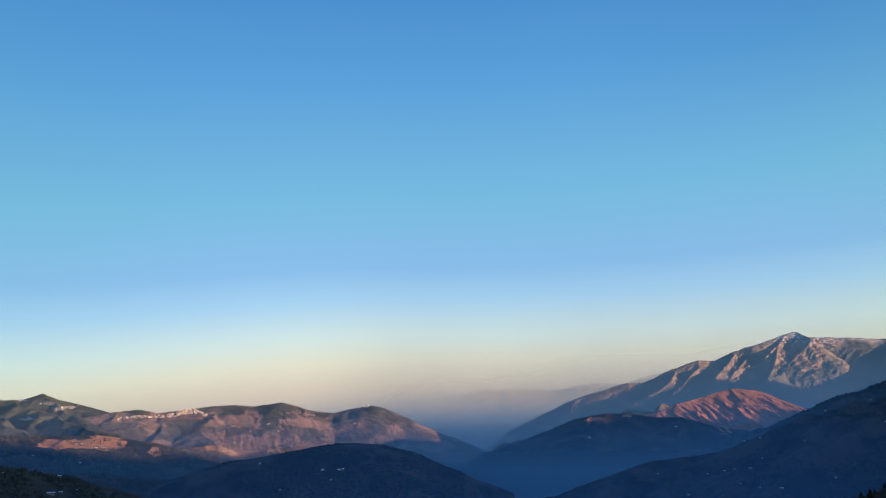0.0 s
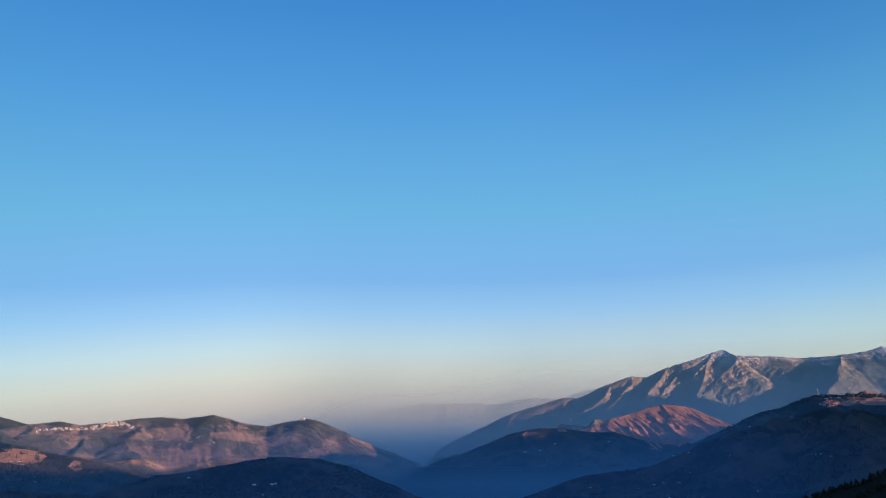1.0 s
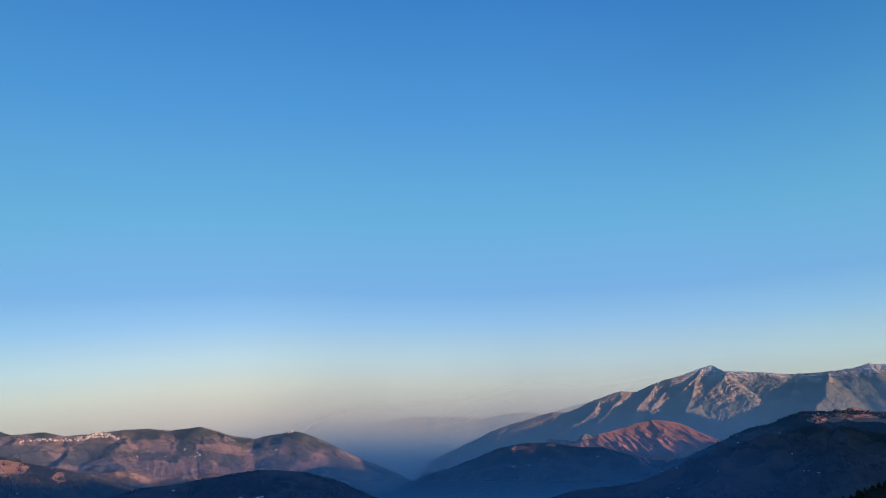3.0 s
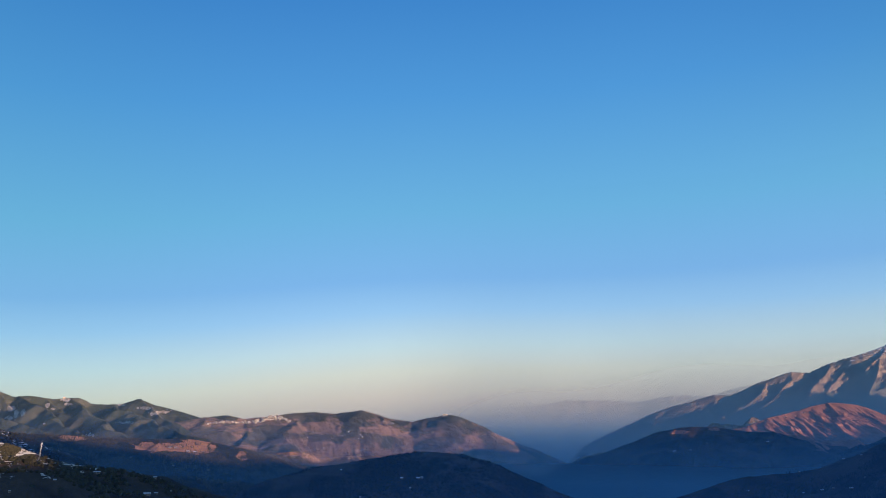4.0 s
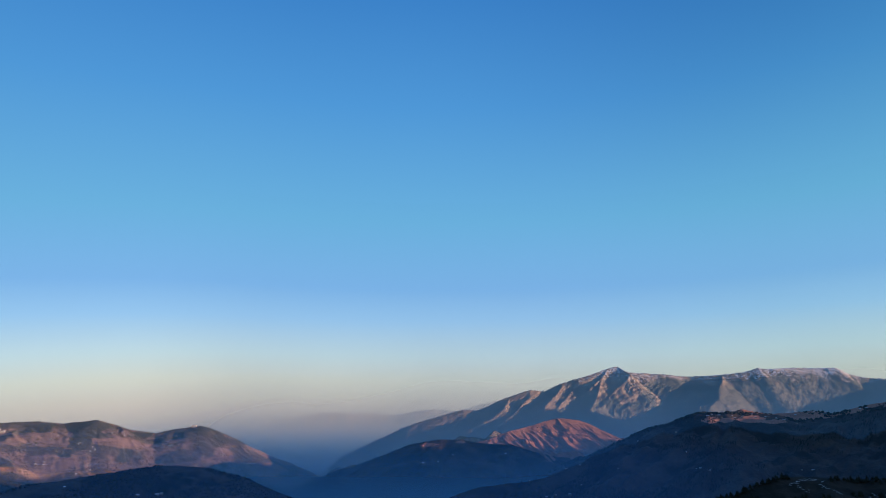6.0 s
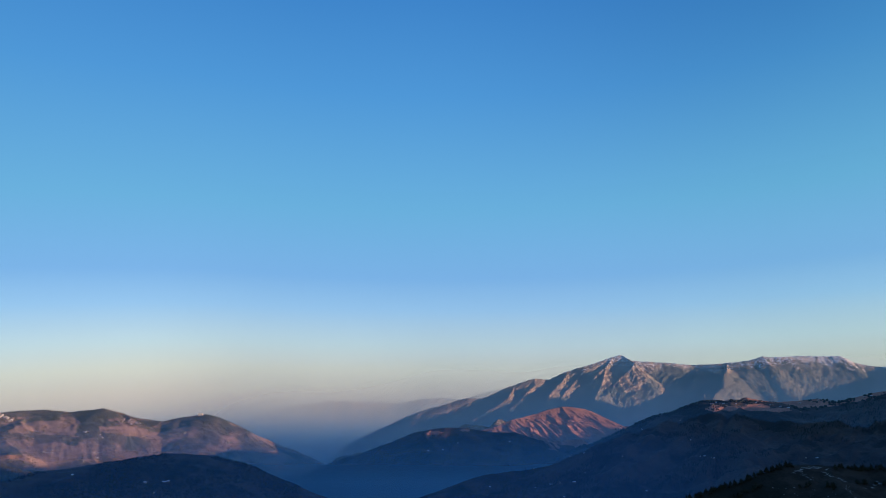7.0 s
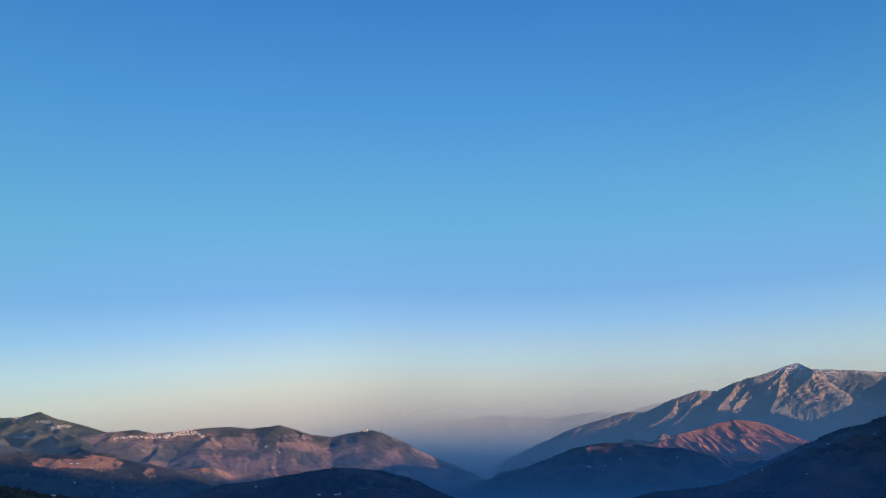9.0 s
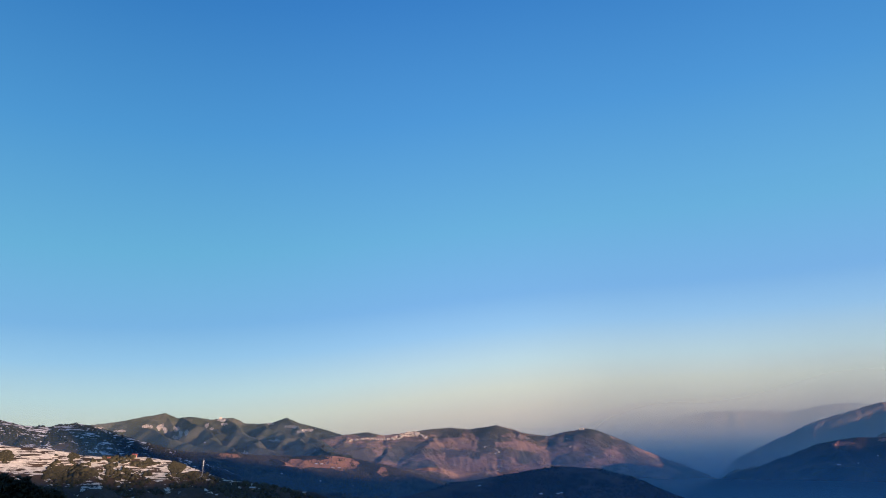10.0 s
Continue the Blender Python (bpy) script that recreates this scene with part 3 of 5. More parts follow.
RED_RIBS = [rib(RED_CREST, line, 0.36) for line in (
    [(15.6, 1.55), (16.4, 1.2), (17.4, 0.6)], [(17.0, 2.15), (18.1, 1.52), (19.2, 0.67), (19.8, 0.0)], [(17.9, 2.3), (19.0, 1.8), (19.9, 1.4), (21.1, 0.69), (21.7, 0.1)],
    [(19.3, 2.75), (20.2, 2.1), (21.0, 1.7), (21.7, 1.13), (22.2, 0.4)], [(20.8, 3.15), (21.4, 2.28), (22.1, 2.0), (22.8, 1.8), (23.6, 1.3)],
    [(22.3, 2.98), (23.2, 2.1), (24.5, 1.3), (25.0, 0.7)], [(24.6, 1.87), (25.6, 1.45), (26.4, 1.1)])]
RED = Landform("red_spur_hill", RED_CREST,
               (11, 31, 2600, 3800), (0.06, 5), 0.5, MAT_RED, "bare red-brown spur glowing in low sunlight", extra=RED_RIBS, seed=12, rough=(22, 4), grain=(35, 30, 6))
TOWN = Landform("town_ridge_hill", [(-30, 3250, 1.2), (-26.8, 3250, 1.95), (-25.0, 3250, 2.15), (-23.6, 3250, 1.9), (-21.8, 3250, 2.1), (-20.0, 3270, 2.4), (-18.2, 3280, 2.5), (-16.6, 3290, 2.37), (-14.7, 3300, 2.70), (-12.2, 3300, 2.0), (-10.5, 3300, 1.82), (-9.1, 3300, 2.12), (-7.5, 3300, 2.41), (-6.5, 3310, 2.18), (-4.8, 3330, 1.23), (-2.3, 3350, 0.38), (1.6, 3380, -1.24), (5, 3400, -2.8)],
                (-32, 7, 2350, 3600), (0.085, 5), 0.42, MAT_TOWN, "reddish dry ridge with a bright hill town", (70, 500, 22, 0.41), seed=21, rough=(40, 1.2), grain=(25, 60, 2.8), crumble=0.8, fields=[(MAT_SCRUBTOP, [(-18.9, 2.25, 1.7, 0.6), (-14.9, 2.3, 1.3, 0.9), (-15.5, 1.1, 0.7, 0.6), (-7.2, 2.15, 1.0, 0.4), (-20.5, 2.15, 0.6, 0.3), (-11.5, 1.75, 0.8, 0.25), (-24.8, 2.0, 0.9, 0.25), (-22.6, 0.5, 1.3, 0.55), (-20.6, -0.4, 1.4, 0.4), (-5.9, 1.4, 0.5, 0.5), (-16.3, 0.3, 0.5, 0.3), (-12.4, 0.2, 0.5, 0.5)], 60, 0.9), (MAT_FIELD, [(-13.4, -1.05, 1.1, 0.35), (-20.0, -0.7, 0.9, 0.12)], 45, 0.6)])
# openings in the ridge's woods: azimuth, elevation, half width, half height
RIDGE_OPENINGS = [(-41.6, 2.4, 0.4, 0.12), (-40.7, 2.38, 0.28, 0.2), (-40.3, 2.15, 0.16, 0.2), (-39.5, 2.26, 0.22, 0.2), (-39.55, 1.62, 0.2, 0.14), (-39.2, 1.9, 0.14, 0.3), (-38.8, 1.98, 0.14, 0.25), (-37.35, 2.52, 0.2, 0.14), (-37.0, 2.3, 0.14, 0.08),
                  (-36.3, 2.98, 0.3, 0.14), (-36.05, 2.68, 0.26, 0.08), (-32.2, 1.47, 0.5, 0.1), (-30.95, 2.55, 0.5, 0.12), (-30.25, 2.16, 0.34, 0.14), (-29.6, 2.3, 0.4, 0.08), (-32.6, 2.72, 0.3, 0.05), (-34.4, 0.5, 0.4, 0.1), (-26.4, 1.45, 0.2, 0.25), (-25.9, 1.1, 0.2, 0.2), (-25.6, 1.55, 0.6, 0.1), (-44.8, 2.2, 0.3, 0.1), (-43.4, 2.05, 0.35, 0.08)]
WOODED_CREST = [(-56, 3800, 1.9), (-50, 3780, 2.0), (-44.5, 3720, 2.57), (-43.1, 3700, 2.78), (-41.8, 3680, 3.13), (-40.6, 3660, 3.42), (-39.5, 3630, 3.06), (-38.5, 3610, 3.2), (-37.1, 3580, 3.0), (-36.2, 3560, 3.14), (-35.5, 3540, 3.14), (-34.8, 3520, 2.76), (-33.8, 3500, 2.72), (-32.6, 3470, 2.8), (-31.4, 3440, 3.2), (-30.4, 3400, 2.8), (-28.6, 3320, 2.42), (-26.6, 3240, 1.85), (-24.5, 3150, 1.05), (-21, 3050, -0.6)]
WOODED_RIBS = [rib(WOODED_CREST, line, slope) for slope, line in (
    (0.125, [(-44.2, 2.6), (-42.65, 2.55), (-40.93, 1.94), (-39.5, 1.34), (-37.77, 1.0), (-35.3, 0.3)]),
    (0.16, [(-39.2, 3.15), (-38.66, 2.95), (-37.43, 2.02), (-36.14, 1.3), (-35.16, 0.48), (-34.4, -0.2)]),
    (0.22, [(-36.0, 3.1), (-35.45, 2.8), (-34.02, 1.9), (-32.43, 0.44)]),
    (0.15, [(-34.2, 2.75), (-33.3, 2.7), (-31.13, 1.75), (-28.25, 0.87), (-26.4, 0.3)]),
    (0.3, [(-37.6, 3.0), (-36.4, 2.2), (-35.3, 1.5), (-34.3, 0.7)]), (0.4, [(-40.6, 3.3), (-39.9, 2.6), (-38.9, 1.9)]),
    (0.3, [(-31.3, 3.2), (-29.9, 2.1), (-28.4, 1.3), (-26.6, 0.6)]), (0.3, [(-28.8, 2.4), (-27.0, 1.6), (-25.0, 0.9), (-23.0, 0.2)]),
    (0.25, [(-26.5, 1.8), (-23.8, 1.5), (-22.3, 0.9), (-20.7, 0.2), (-19.5, -0.4)]))]
WOODED = Landform("wooded_ridge_hill", WOODED_CREST,
                  (-58, -16, 2300, 4000), (0.075, 5.5), 0.9, MAT_WOOD, "conifer-covered ridge with sunlit flanks and shaded gullies", extra=WOODED_RIBS, seed=33, rough=(75, 3), grain=(25, 60, 4), crumble=1.0,
                  fields=[(MAT_PATCH, RIDGE_OPENINGS, 16, 1.0)])
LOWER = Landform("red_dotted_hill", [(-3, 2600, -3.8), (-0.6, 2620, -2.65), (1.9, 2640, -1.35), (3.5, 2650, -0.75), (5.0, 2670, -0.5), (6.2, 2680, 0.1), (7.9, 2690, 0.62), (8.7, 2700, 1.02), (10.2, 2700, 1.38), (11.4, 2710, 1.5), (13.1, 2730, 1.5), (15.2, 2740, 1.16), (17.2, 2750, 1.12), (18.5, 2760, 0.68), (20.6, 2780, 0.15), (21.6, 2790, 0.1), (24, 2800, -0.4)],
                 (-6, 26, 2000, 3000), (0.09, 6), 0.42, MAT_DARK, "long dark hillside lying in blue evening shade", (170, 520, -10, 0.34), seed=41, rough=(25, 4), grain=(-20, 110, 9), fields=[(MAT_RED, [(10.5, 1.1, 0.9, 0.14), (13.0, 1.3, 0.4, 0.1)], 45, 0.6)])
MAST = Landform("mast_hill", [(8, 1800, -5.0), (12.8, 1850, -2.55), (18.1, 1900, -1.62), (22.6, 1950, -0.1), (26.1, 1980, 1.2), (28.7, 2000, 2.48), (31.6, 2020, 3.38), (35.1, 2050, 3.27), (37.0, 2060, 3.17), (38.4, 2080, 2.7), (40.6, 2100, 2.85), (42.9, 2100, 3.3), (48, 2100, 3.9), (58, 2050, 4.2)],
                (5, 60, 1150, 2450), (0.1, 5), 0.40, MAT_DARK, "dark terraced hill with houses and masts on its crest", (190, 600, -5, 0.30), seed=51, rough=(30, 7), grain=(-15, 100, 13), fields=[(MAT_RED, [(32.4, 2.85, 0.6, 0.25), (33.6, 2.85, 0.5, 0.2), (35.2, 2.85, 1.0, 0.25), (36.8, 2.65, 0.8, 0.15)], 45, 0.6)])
BENCH = Landform("forest_bench_hill", [(-44, 2250, 0.75), (-36.6, 2250, 0.55), (-33.7, 2250, 0.35), (-30.7, 2250, 0.3), (-27.2, 2250, 0.3), (-23.6, 2260, -0.35), (-20.9, 2270, -1.15), (-16, 2280, -2.4), (-10, 2280, -3.6)],
                 (-46, -6, 1500, 2600), (0.1, 5), 0.30, MAT_BENCH, "forested bench with red fields above the shadow line", (200, 500, -20, 0.2), seed=61, rough=(25, 6), fields=[(MAT_FIELD, [(-29.9, -0.25, 1.5, 0.35), (-28.0, -0.3, 1.4, 0.4), (-26.6, -0.35, 0.9, 0.4), (-27.0, 0.15, 1.0, 0.2), (-23.6, -0.9, 0.4, 0.4), (-35.6, 0.3, 0.9, 0.2)], 45, 0.6)])
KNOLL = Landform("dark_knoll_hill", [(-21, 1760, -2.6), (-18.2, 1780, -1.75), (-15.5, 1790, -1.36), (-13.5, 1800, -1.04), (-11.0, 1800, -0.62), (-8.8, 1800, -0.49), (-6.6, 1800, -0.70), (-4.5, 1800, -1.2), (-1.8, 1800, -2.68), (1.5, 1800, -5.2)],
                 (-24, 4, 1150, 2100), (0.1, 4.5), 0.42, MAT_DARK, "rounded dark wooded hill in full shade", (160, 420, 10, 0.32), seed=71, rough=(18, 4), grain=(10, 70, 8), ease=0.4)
SNOWSLOPE = Landform("shaded_snowy_hill", [(-60, 1550, 2.8), (-51.1, 1560, 2.65), (-49.6, 1570, 2.3), (-48.0, 1580, 2.28), (-47.0, 1580, 2.45), (-46.3, 1580, 2.55), (-45.5, 1580, 2.4), (-44.2, 1590, 2.05), (-42.5, 1600, 1.6), (-39.9, 1600, 0.8), (-37, 1600, -0.2), (-33, 1600, -2)],
                     (-62, -30, 1180, 1850), (0.1, 4), 0.42, MAT_SHADE_SNOW, "shaded hillside of snow patches and dark conifers", (150, 300, -20, 0.3), seed=81, rough=(18, 4), grain=(5, 80, 12))
TERRACE = Landform("terraced_snow_hill", [(-62, 1000, 1.2), (-50.8, 1010, 0.98), (-48.8, 1020, 0.85), (-46.8, 1030, 0.62), (-45.5, 1030, 0.32), (-42.2, 1050, 0.28), (-39.8, 1050, 0.0), (-37.7, 1060, -0.75), (-35.6, 1080, -1.4), (-32, 1100, -1.9), (-28.8, 1120, -2.4), (-27.3, 1130, -3.05), (-24.4, 1140, -3.85), (-21.4, 1150, -5.07), (-18, 1150, -7)],
                   (-64, -14, 560, 1300), (0.1, 3), 0.5, MAT_SNOW, "sunlit terraced hillside dusted with snow", (130, 380, -8, 0.34), seed=91, rough=(16, 4), terrace=0, grain=(0, 60, 5))
FOOTHILL = Landform("sunlit_foothill_hill", [(30, 2750, 1.2), (32.2, 2750, 2.6), (33.4, 2760, 3.1), (34.6, 2770, 3.62), (35.4, 2780, 3.4), (36.4, 2790, 3.2), (38.0, 2800, 3.25), (39.5, 2800, 3.4), (40.6, 2800, 3.15), (42.4, 2800, 3.6), (46, 2800, 4.0), (54, 2800, 4.2)],
                    (28, 56, 2350, 2980), (0.08, 5), 0.5, MAT_RED, "sunlit reddish foothill fields behind the mast hill", (110, 260, 20, 0.3), seed=111, rough=(14, 6), grain=(20, 50, 8))
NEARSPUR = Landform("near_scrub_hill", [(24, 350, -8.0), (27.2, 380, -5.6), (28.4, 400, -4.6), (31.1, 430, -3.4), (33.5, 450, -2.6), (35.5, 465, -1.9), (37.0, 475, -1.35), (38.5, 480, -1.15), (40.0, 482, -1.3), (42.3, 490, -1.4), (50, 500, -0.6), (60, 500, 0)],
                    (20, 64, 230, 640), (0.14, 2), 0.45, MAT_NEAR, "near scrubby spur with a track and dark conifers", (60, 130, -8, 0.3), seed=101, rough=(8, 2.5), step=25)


# an unseen ridge, added beside and behind the camera to hold the evening sun off the valley
def build_shading_ridge():
    u = -compass(SUN_AZ)
    v = np.array((u[1], -u[0]))
    # crest heights across the sun's way, fitted to where shadows should end
    prof = [(-1500, 74), (300, 72), (359, 69), (435, 63), (572, 61), (592, 204), (735, 194), (755, 140), (900, 135), (925, 190), (1000, 190), (1208, 187), (1256, 173), (1317, 148), (1341, 130), (1368, 111), (1422, 99), (1489, 86), (1646, 98), (1740, 48), (1960, 52), (2040, 108), (2150, 112), (2186, 95), (2216, 99), (2400, 104), (2550, 100), (2570, 72), (2700, 74), (2720, 104), (2785, 98), (2825, 45), (2850, 14), (2880, 24), (2920, 40), (2956, 50), (3000, 58), (3100, 58), (3217, 36), (3310, 36), (3325, 125), (3360, 125), (3372, 40), (3390, 40), (3420, 150), (3450, 198), (3520, 203), (3570, 225), (3620, 245), (3660, 240), (3695, 160), (3780, 100), (4150, 100)]
    me = bpy.data.meshes.new("shading_ridge")
    bm = bmesh.new()
    s0 = -2800.0
    rows = []
    for c in np.arange(-1500, 4150, 15):
        top = float(np.interp(c, [p[0] for p in prof], [p[1] for p in prof])) - s0 * math.tan(radians(SUN_EL))
        top += 3 * float(fractal(np.array([c]), np.array([0.0]), 260, 4, 77)[0])
        rows.append([bm.verts.new((*(u * (s0 + off) + v * c), z)) for off, z in ((700, FLOOR), (0, top), (-700, FLOOR))])
    for a, b in zip(rows, rows[1:]):
        for k in (0, 1):
            bm.faces.new((a[k], a[k + 1], b[k + 1], b[k]))
    bm.to_mesh(me)
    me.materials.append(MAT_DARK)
    tagged(new("unseen_shading_ridge", me), "unseen dark ridge added to shade the valley", "mountain", kind="structure")


build_shading_ridge()


# ---------------------------------------------------------------- tinted haze sheets in the valley
def haze_sheet(r, az0, az1, strength, even, scale_height, colour, top, thin):
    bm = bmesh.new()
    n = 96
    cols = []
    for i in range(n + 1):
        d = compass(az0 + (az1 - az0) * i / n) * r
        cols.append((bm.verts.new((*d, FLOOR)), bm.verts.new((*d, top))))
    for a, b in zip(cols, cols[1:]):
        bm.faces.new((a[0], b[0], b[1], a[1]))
    me = bpy.data.meshes.new("haze_sheet")
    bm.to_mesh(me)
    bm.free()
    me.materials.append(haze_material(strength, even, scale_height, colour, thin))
    tagged(new("haze_sheet", me), "thin tinted sheet that imitates blue evening haze in the valley", "haze", kind="stuff")


# distance, sector, opacity, height up to which it is even, height over which it thins out
haze_sheet(540, -64, 47, 0.08, -40, 30, HAZE_DEEP, 8, ())
haze_sheet(1320, -64, 47, 0.24, 0, 70, HAZE_DEEP, 600, ((4, 18, 1.0), (40, 24, 0.15)))
haze_sheet(1900, -64, 47, 0.58, -90, 90, HAZE_MID, 600, ((-16, -3, 0.42),))
haze_sheet(2830, -64, 47, 0.27, 10, 150, HAZE_BLUE, 700, ((-30, 0, 0.8),))
haze_sheet(3420, -24, 47, 0.86, 20, 290, HAZE_GREY, 1300, ((-14, -2, 0.0), (0, 13, 0.7)))

# ---------------------------------------------------------------- woods
def leaf_material(name, dark, light):
    m, nt, bsdf = material(name)
    geo = nt.nodes.new("ShaderNodeNewGeometry")
    col = mix_col(nt, geo.outputs["Random Per Island"], dark, light)
    col = mix_col(nt, ramp2(nt, noise_tex(nt, 0.9, 4), 0.35, 0.65), mix_col(nt, 0.3, col, (0.012, 0.014, 0.008)), col)
    nt.links.new(col, bsdf.inputs["Base Color"])
    bsdf.inputs["Roughness"].default_value = 0.9
    bsdf.inputs["Specular IOR Level"].default_value = 0.15
    return m


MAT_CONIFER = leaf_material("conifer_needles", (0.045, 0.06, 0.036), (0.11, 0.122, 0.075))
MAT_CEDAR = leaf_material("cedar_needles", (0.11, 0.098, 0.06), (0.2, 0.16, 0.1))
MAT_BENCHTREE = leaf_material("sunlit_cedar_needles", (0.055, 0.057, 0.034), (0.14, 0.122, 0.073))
# darker copy of the conifer needles, with the slopes' shade in its colour
MAT_SHADEWOOD = leaf_material("shade_darkened_needles", (0.016, 0.02, 0.014), (0.04, 0.044, 0.031))
MAT_SCRUB = leaf_material("winter_scrub", (0.028, 0.029, 0.018), (0.075, 0.07, 0.043))
MAT_BARK = plain("bark", (0.09, 0.065, 0.045), 0.95)


def mesh_from(name, co, tris, mat, smooth=False):
    me = bpy.data.meshes.new(name)
    co, tris = np.asarray(co, np.float32), np.asarray(tris, np.int32)
    me.vertices.add(len(co))
    me.vertices.foreach_set("co", co.ravel())
    me.loops.add(tris.size)
    me.loops.foreach_set("vertex_index", tris.ravel())
    me.polygons.add(len(tris))
    me.polygons.foreach_set("loop_start", np.arange(len(tris), dtype=np.int32) * tris.shape[1])
    if smooth:
        me.polygons.foreach_set("use_smooth", np.ones(len(tris), bool))
    me.update(calc_edges=True)
    me.materials.append(mat)
    return me


def far_conifer(rng):
    """One small conifer, unit height: two ragged skirts of boughs and a tip."""
    co, tri = [], []
    for z0, z1, rad in ((0.0, 0.62, 0.2), (0.38, 1.0, 0.13)):
        base = len(co)
        for k in range(5):
            a = 2 * math.pi * (k + rng.uniform(-0.3, 0.3)) / 5
            r = rad * rng.uniform(0.65, 1.3)
            co.append((r * math.cos(a), r * math.sin(a), z0 + rng.uniform(0, 0.12)))
        co.append((rng.uniform(-0.02, 0.02), rng.uniform(-0.02, 0.02), z1))
        tri += [(base + k, base + (k + 1) % 5, base + 5) for k in range(5)]
    return np.array(co), np.array(tri)


def far_bush(rng):
    """One low bush, unit height: an uneven dome of boughs."""
    co, tri = [], []
    for k in range(3):
        b, n = len(co), 6
        cx, cy, r, h = rng.uniform(-0.3, 0.3), rng.uniform(-0.3, 0.3), rng.uniform(0.3, 0.5), rng.uniform(0.6, 1.0)
        for z, f in ((0.0, 0.85), (0.5, 1.0), (0.85, 0.55)):
            for i in range(n):
                a = 2 * math.pi * (i + rng.uniform(-0.3, 0.3)) / n
                q = r * f * rng.uniform(0.75, 1.2)
                co.append((cx + q * math.cos(a), cy + q * math.sin(a), h * z * rng.uniform(0.85, 1.1)))
        co.append((cx, cy, h))
        for ring in (0, 1):
            for i in range(n):
                a0, a1 = b + ring * n + i, b + ring * n + (i + 1) % n
                tri += [(a0, a1, a1 + n), (a0, a1 + n, a0 + n)]
        tri += [(b + 2 * n + i, b + 2 * n + (i + 1) % n, b + 3 * n) for i in range(n)]
    return np.array(co), np.array(tri)


def forest(name, land, sector, count, tall, mask, label, seed, mat=None, wide=1.0, shape=far_conifer):
    """Conifers strewn over a landform wherever mask(x, y, z) is over 0, all in one mesh."""
    rng = np.random.default_rng(seed)
    shapes = [shape(random.Random(seed * 7 + k)) for k in range(8)]
    az0, az1, r0, r1 = sector
    n = count * 8
    az, r = rng.uniform(az0, az1, n), np.sqrt(rng.uniform(r0 * r0, r1 * r1, n))
    x, y = r * np.sin(np.radians(az)), r * np.cos(np.radians(az))
    z = land.heights(x, y)
    ok = np.nonzero((mask(x, y, z) > 0) & (z > FLOOR + 20))[0][:count]
    cos, tris, off = [], [], 0
    for i, k in enumerate(ok):
        co, tri = shapes[i % 8]
        h = tall * rng.uniform(0.55, 1.25)
        a = rng.uniform(0, 6.28)
        ca, sa = math.cos(a), math.sin(a)
        w = h * rng.uniform(0.8, 1.25) * wide
        cos.append(np.stack([x[k] + w * (co[:, 0] * ca - co[:, 1] * sa), y[k] + w * (co[:, 0] * sa + co[:, 1] * ca), z[k] - 1.0 + h * co[:, 2]], 1))
        tris.append(tri + off)
        off += len(co)
    if not cos:
        return
    me = mesh_from(name, np.concatenate(cos), np.concatenate(tris), mat or MAT_CONIFER)
    tagged(new(name, me), label, "forest", kind="stuff")


def patches(scale, level, seed):
    return lambda x, y, z: fractal(x, y, scale, 4, seed) - level


def near_crest(land, depth, level, scale, seed):
    """Woods that keep to the top of a ridge: within depth metres of height under its crest."""
    top = land.Z.max(axis=1)

    def mask(x, y, z):
        t = np.interp(np.degrees(np.arctan2(x, y)), land.az, top)
        return np.minimum(depth - (t - z), 1) * (fractal(x, y, scale, 3, seed) > level)
    return mask


def ridge_wood(x, y, z):
    az, el = np.degrees(np.arctan2(x, y)), np.degrees(np.arctan2(z, np.hypot(x, y)))
    m = fractal(x, y, 260, 4, 201) + 0.32
    for a, e, wa, we in RIDGE_OPENINGS:
        m = np.minimum(m, np.hypot((az - a) / wa, (el - e) / we) - 0.9 + 0.4 * fractal(x, y, 30, 2, 202))
    return m


forest("ridge_conifers", WOODED, (-52, -21, 2500, 3760), 32000, 5, ridge_wood, "dense dark-green conifers covering the ridge", 1, None, 1.3)
def bench_wood(x, y, z):
    az, r = np.degrees(np.arctan2(x, y)), np.hypot(x, y)
    fields = (az > -30.8) & (az < -26.2) & (r > 2110)
    return np.where(fields, fractal(x, y, 45, 3, 204) - 0.16, fractal(x, y, 170, 4, 203) + 0.28)


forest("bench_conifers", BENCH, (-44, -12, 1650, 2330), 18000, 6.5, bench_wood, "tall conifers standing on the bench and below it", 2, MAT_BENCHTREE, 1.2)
forest("hilltop_conifers", TOWN, (-27, -4, 3080, 3350), 9000, 4.5, near_crest(TOWN, 46, -0.1, 200, 205), "dark conifers along the dry ridge's top", 3)
forest("gully_scrub", TOWN, (-28, -2, 2600, 3200), 6000, 2.8, patches(110, 0.04, 207), "scrub and small trees in dry gullies", 4, MAT_CEDAR, 1.2, far_bush)
forest("knoll_conifers", KNOLL, (-20, 0, 1450, 1830), 7000, 3.5, patches(160, -0.15, 209), "dark trees covering the rounded hill", 5, MAT_SHADEWOOD, 1.0, far_bush)
forest("snow_slope_conifers", SNOWSLOPE, (-54, -36, 1280, 1620), 6000, 4.2, patches(70, 0.0, 211), "dark trees among shaded snow patches", 6, MAT_SHADEWOOD, 0.9, far_bush)
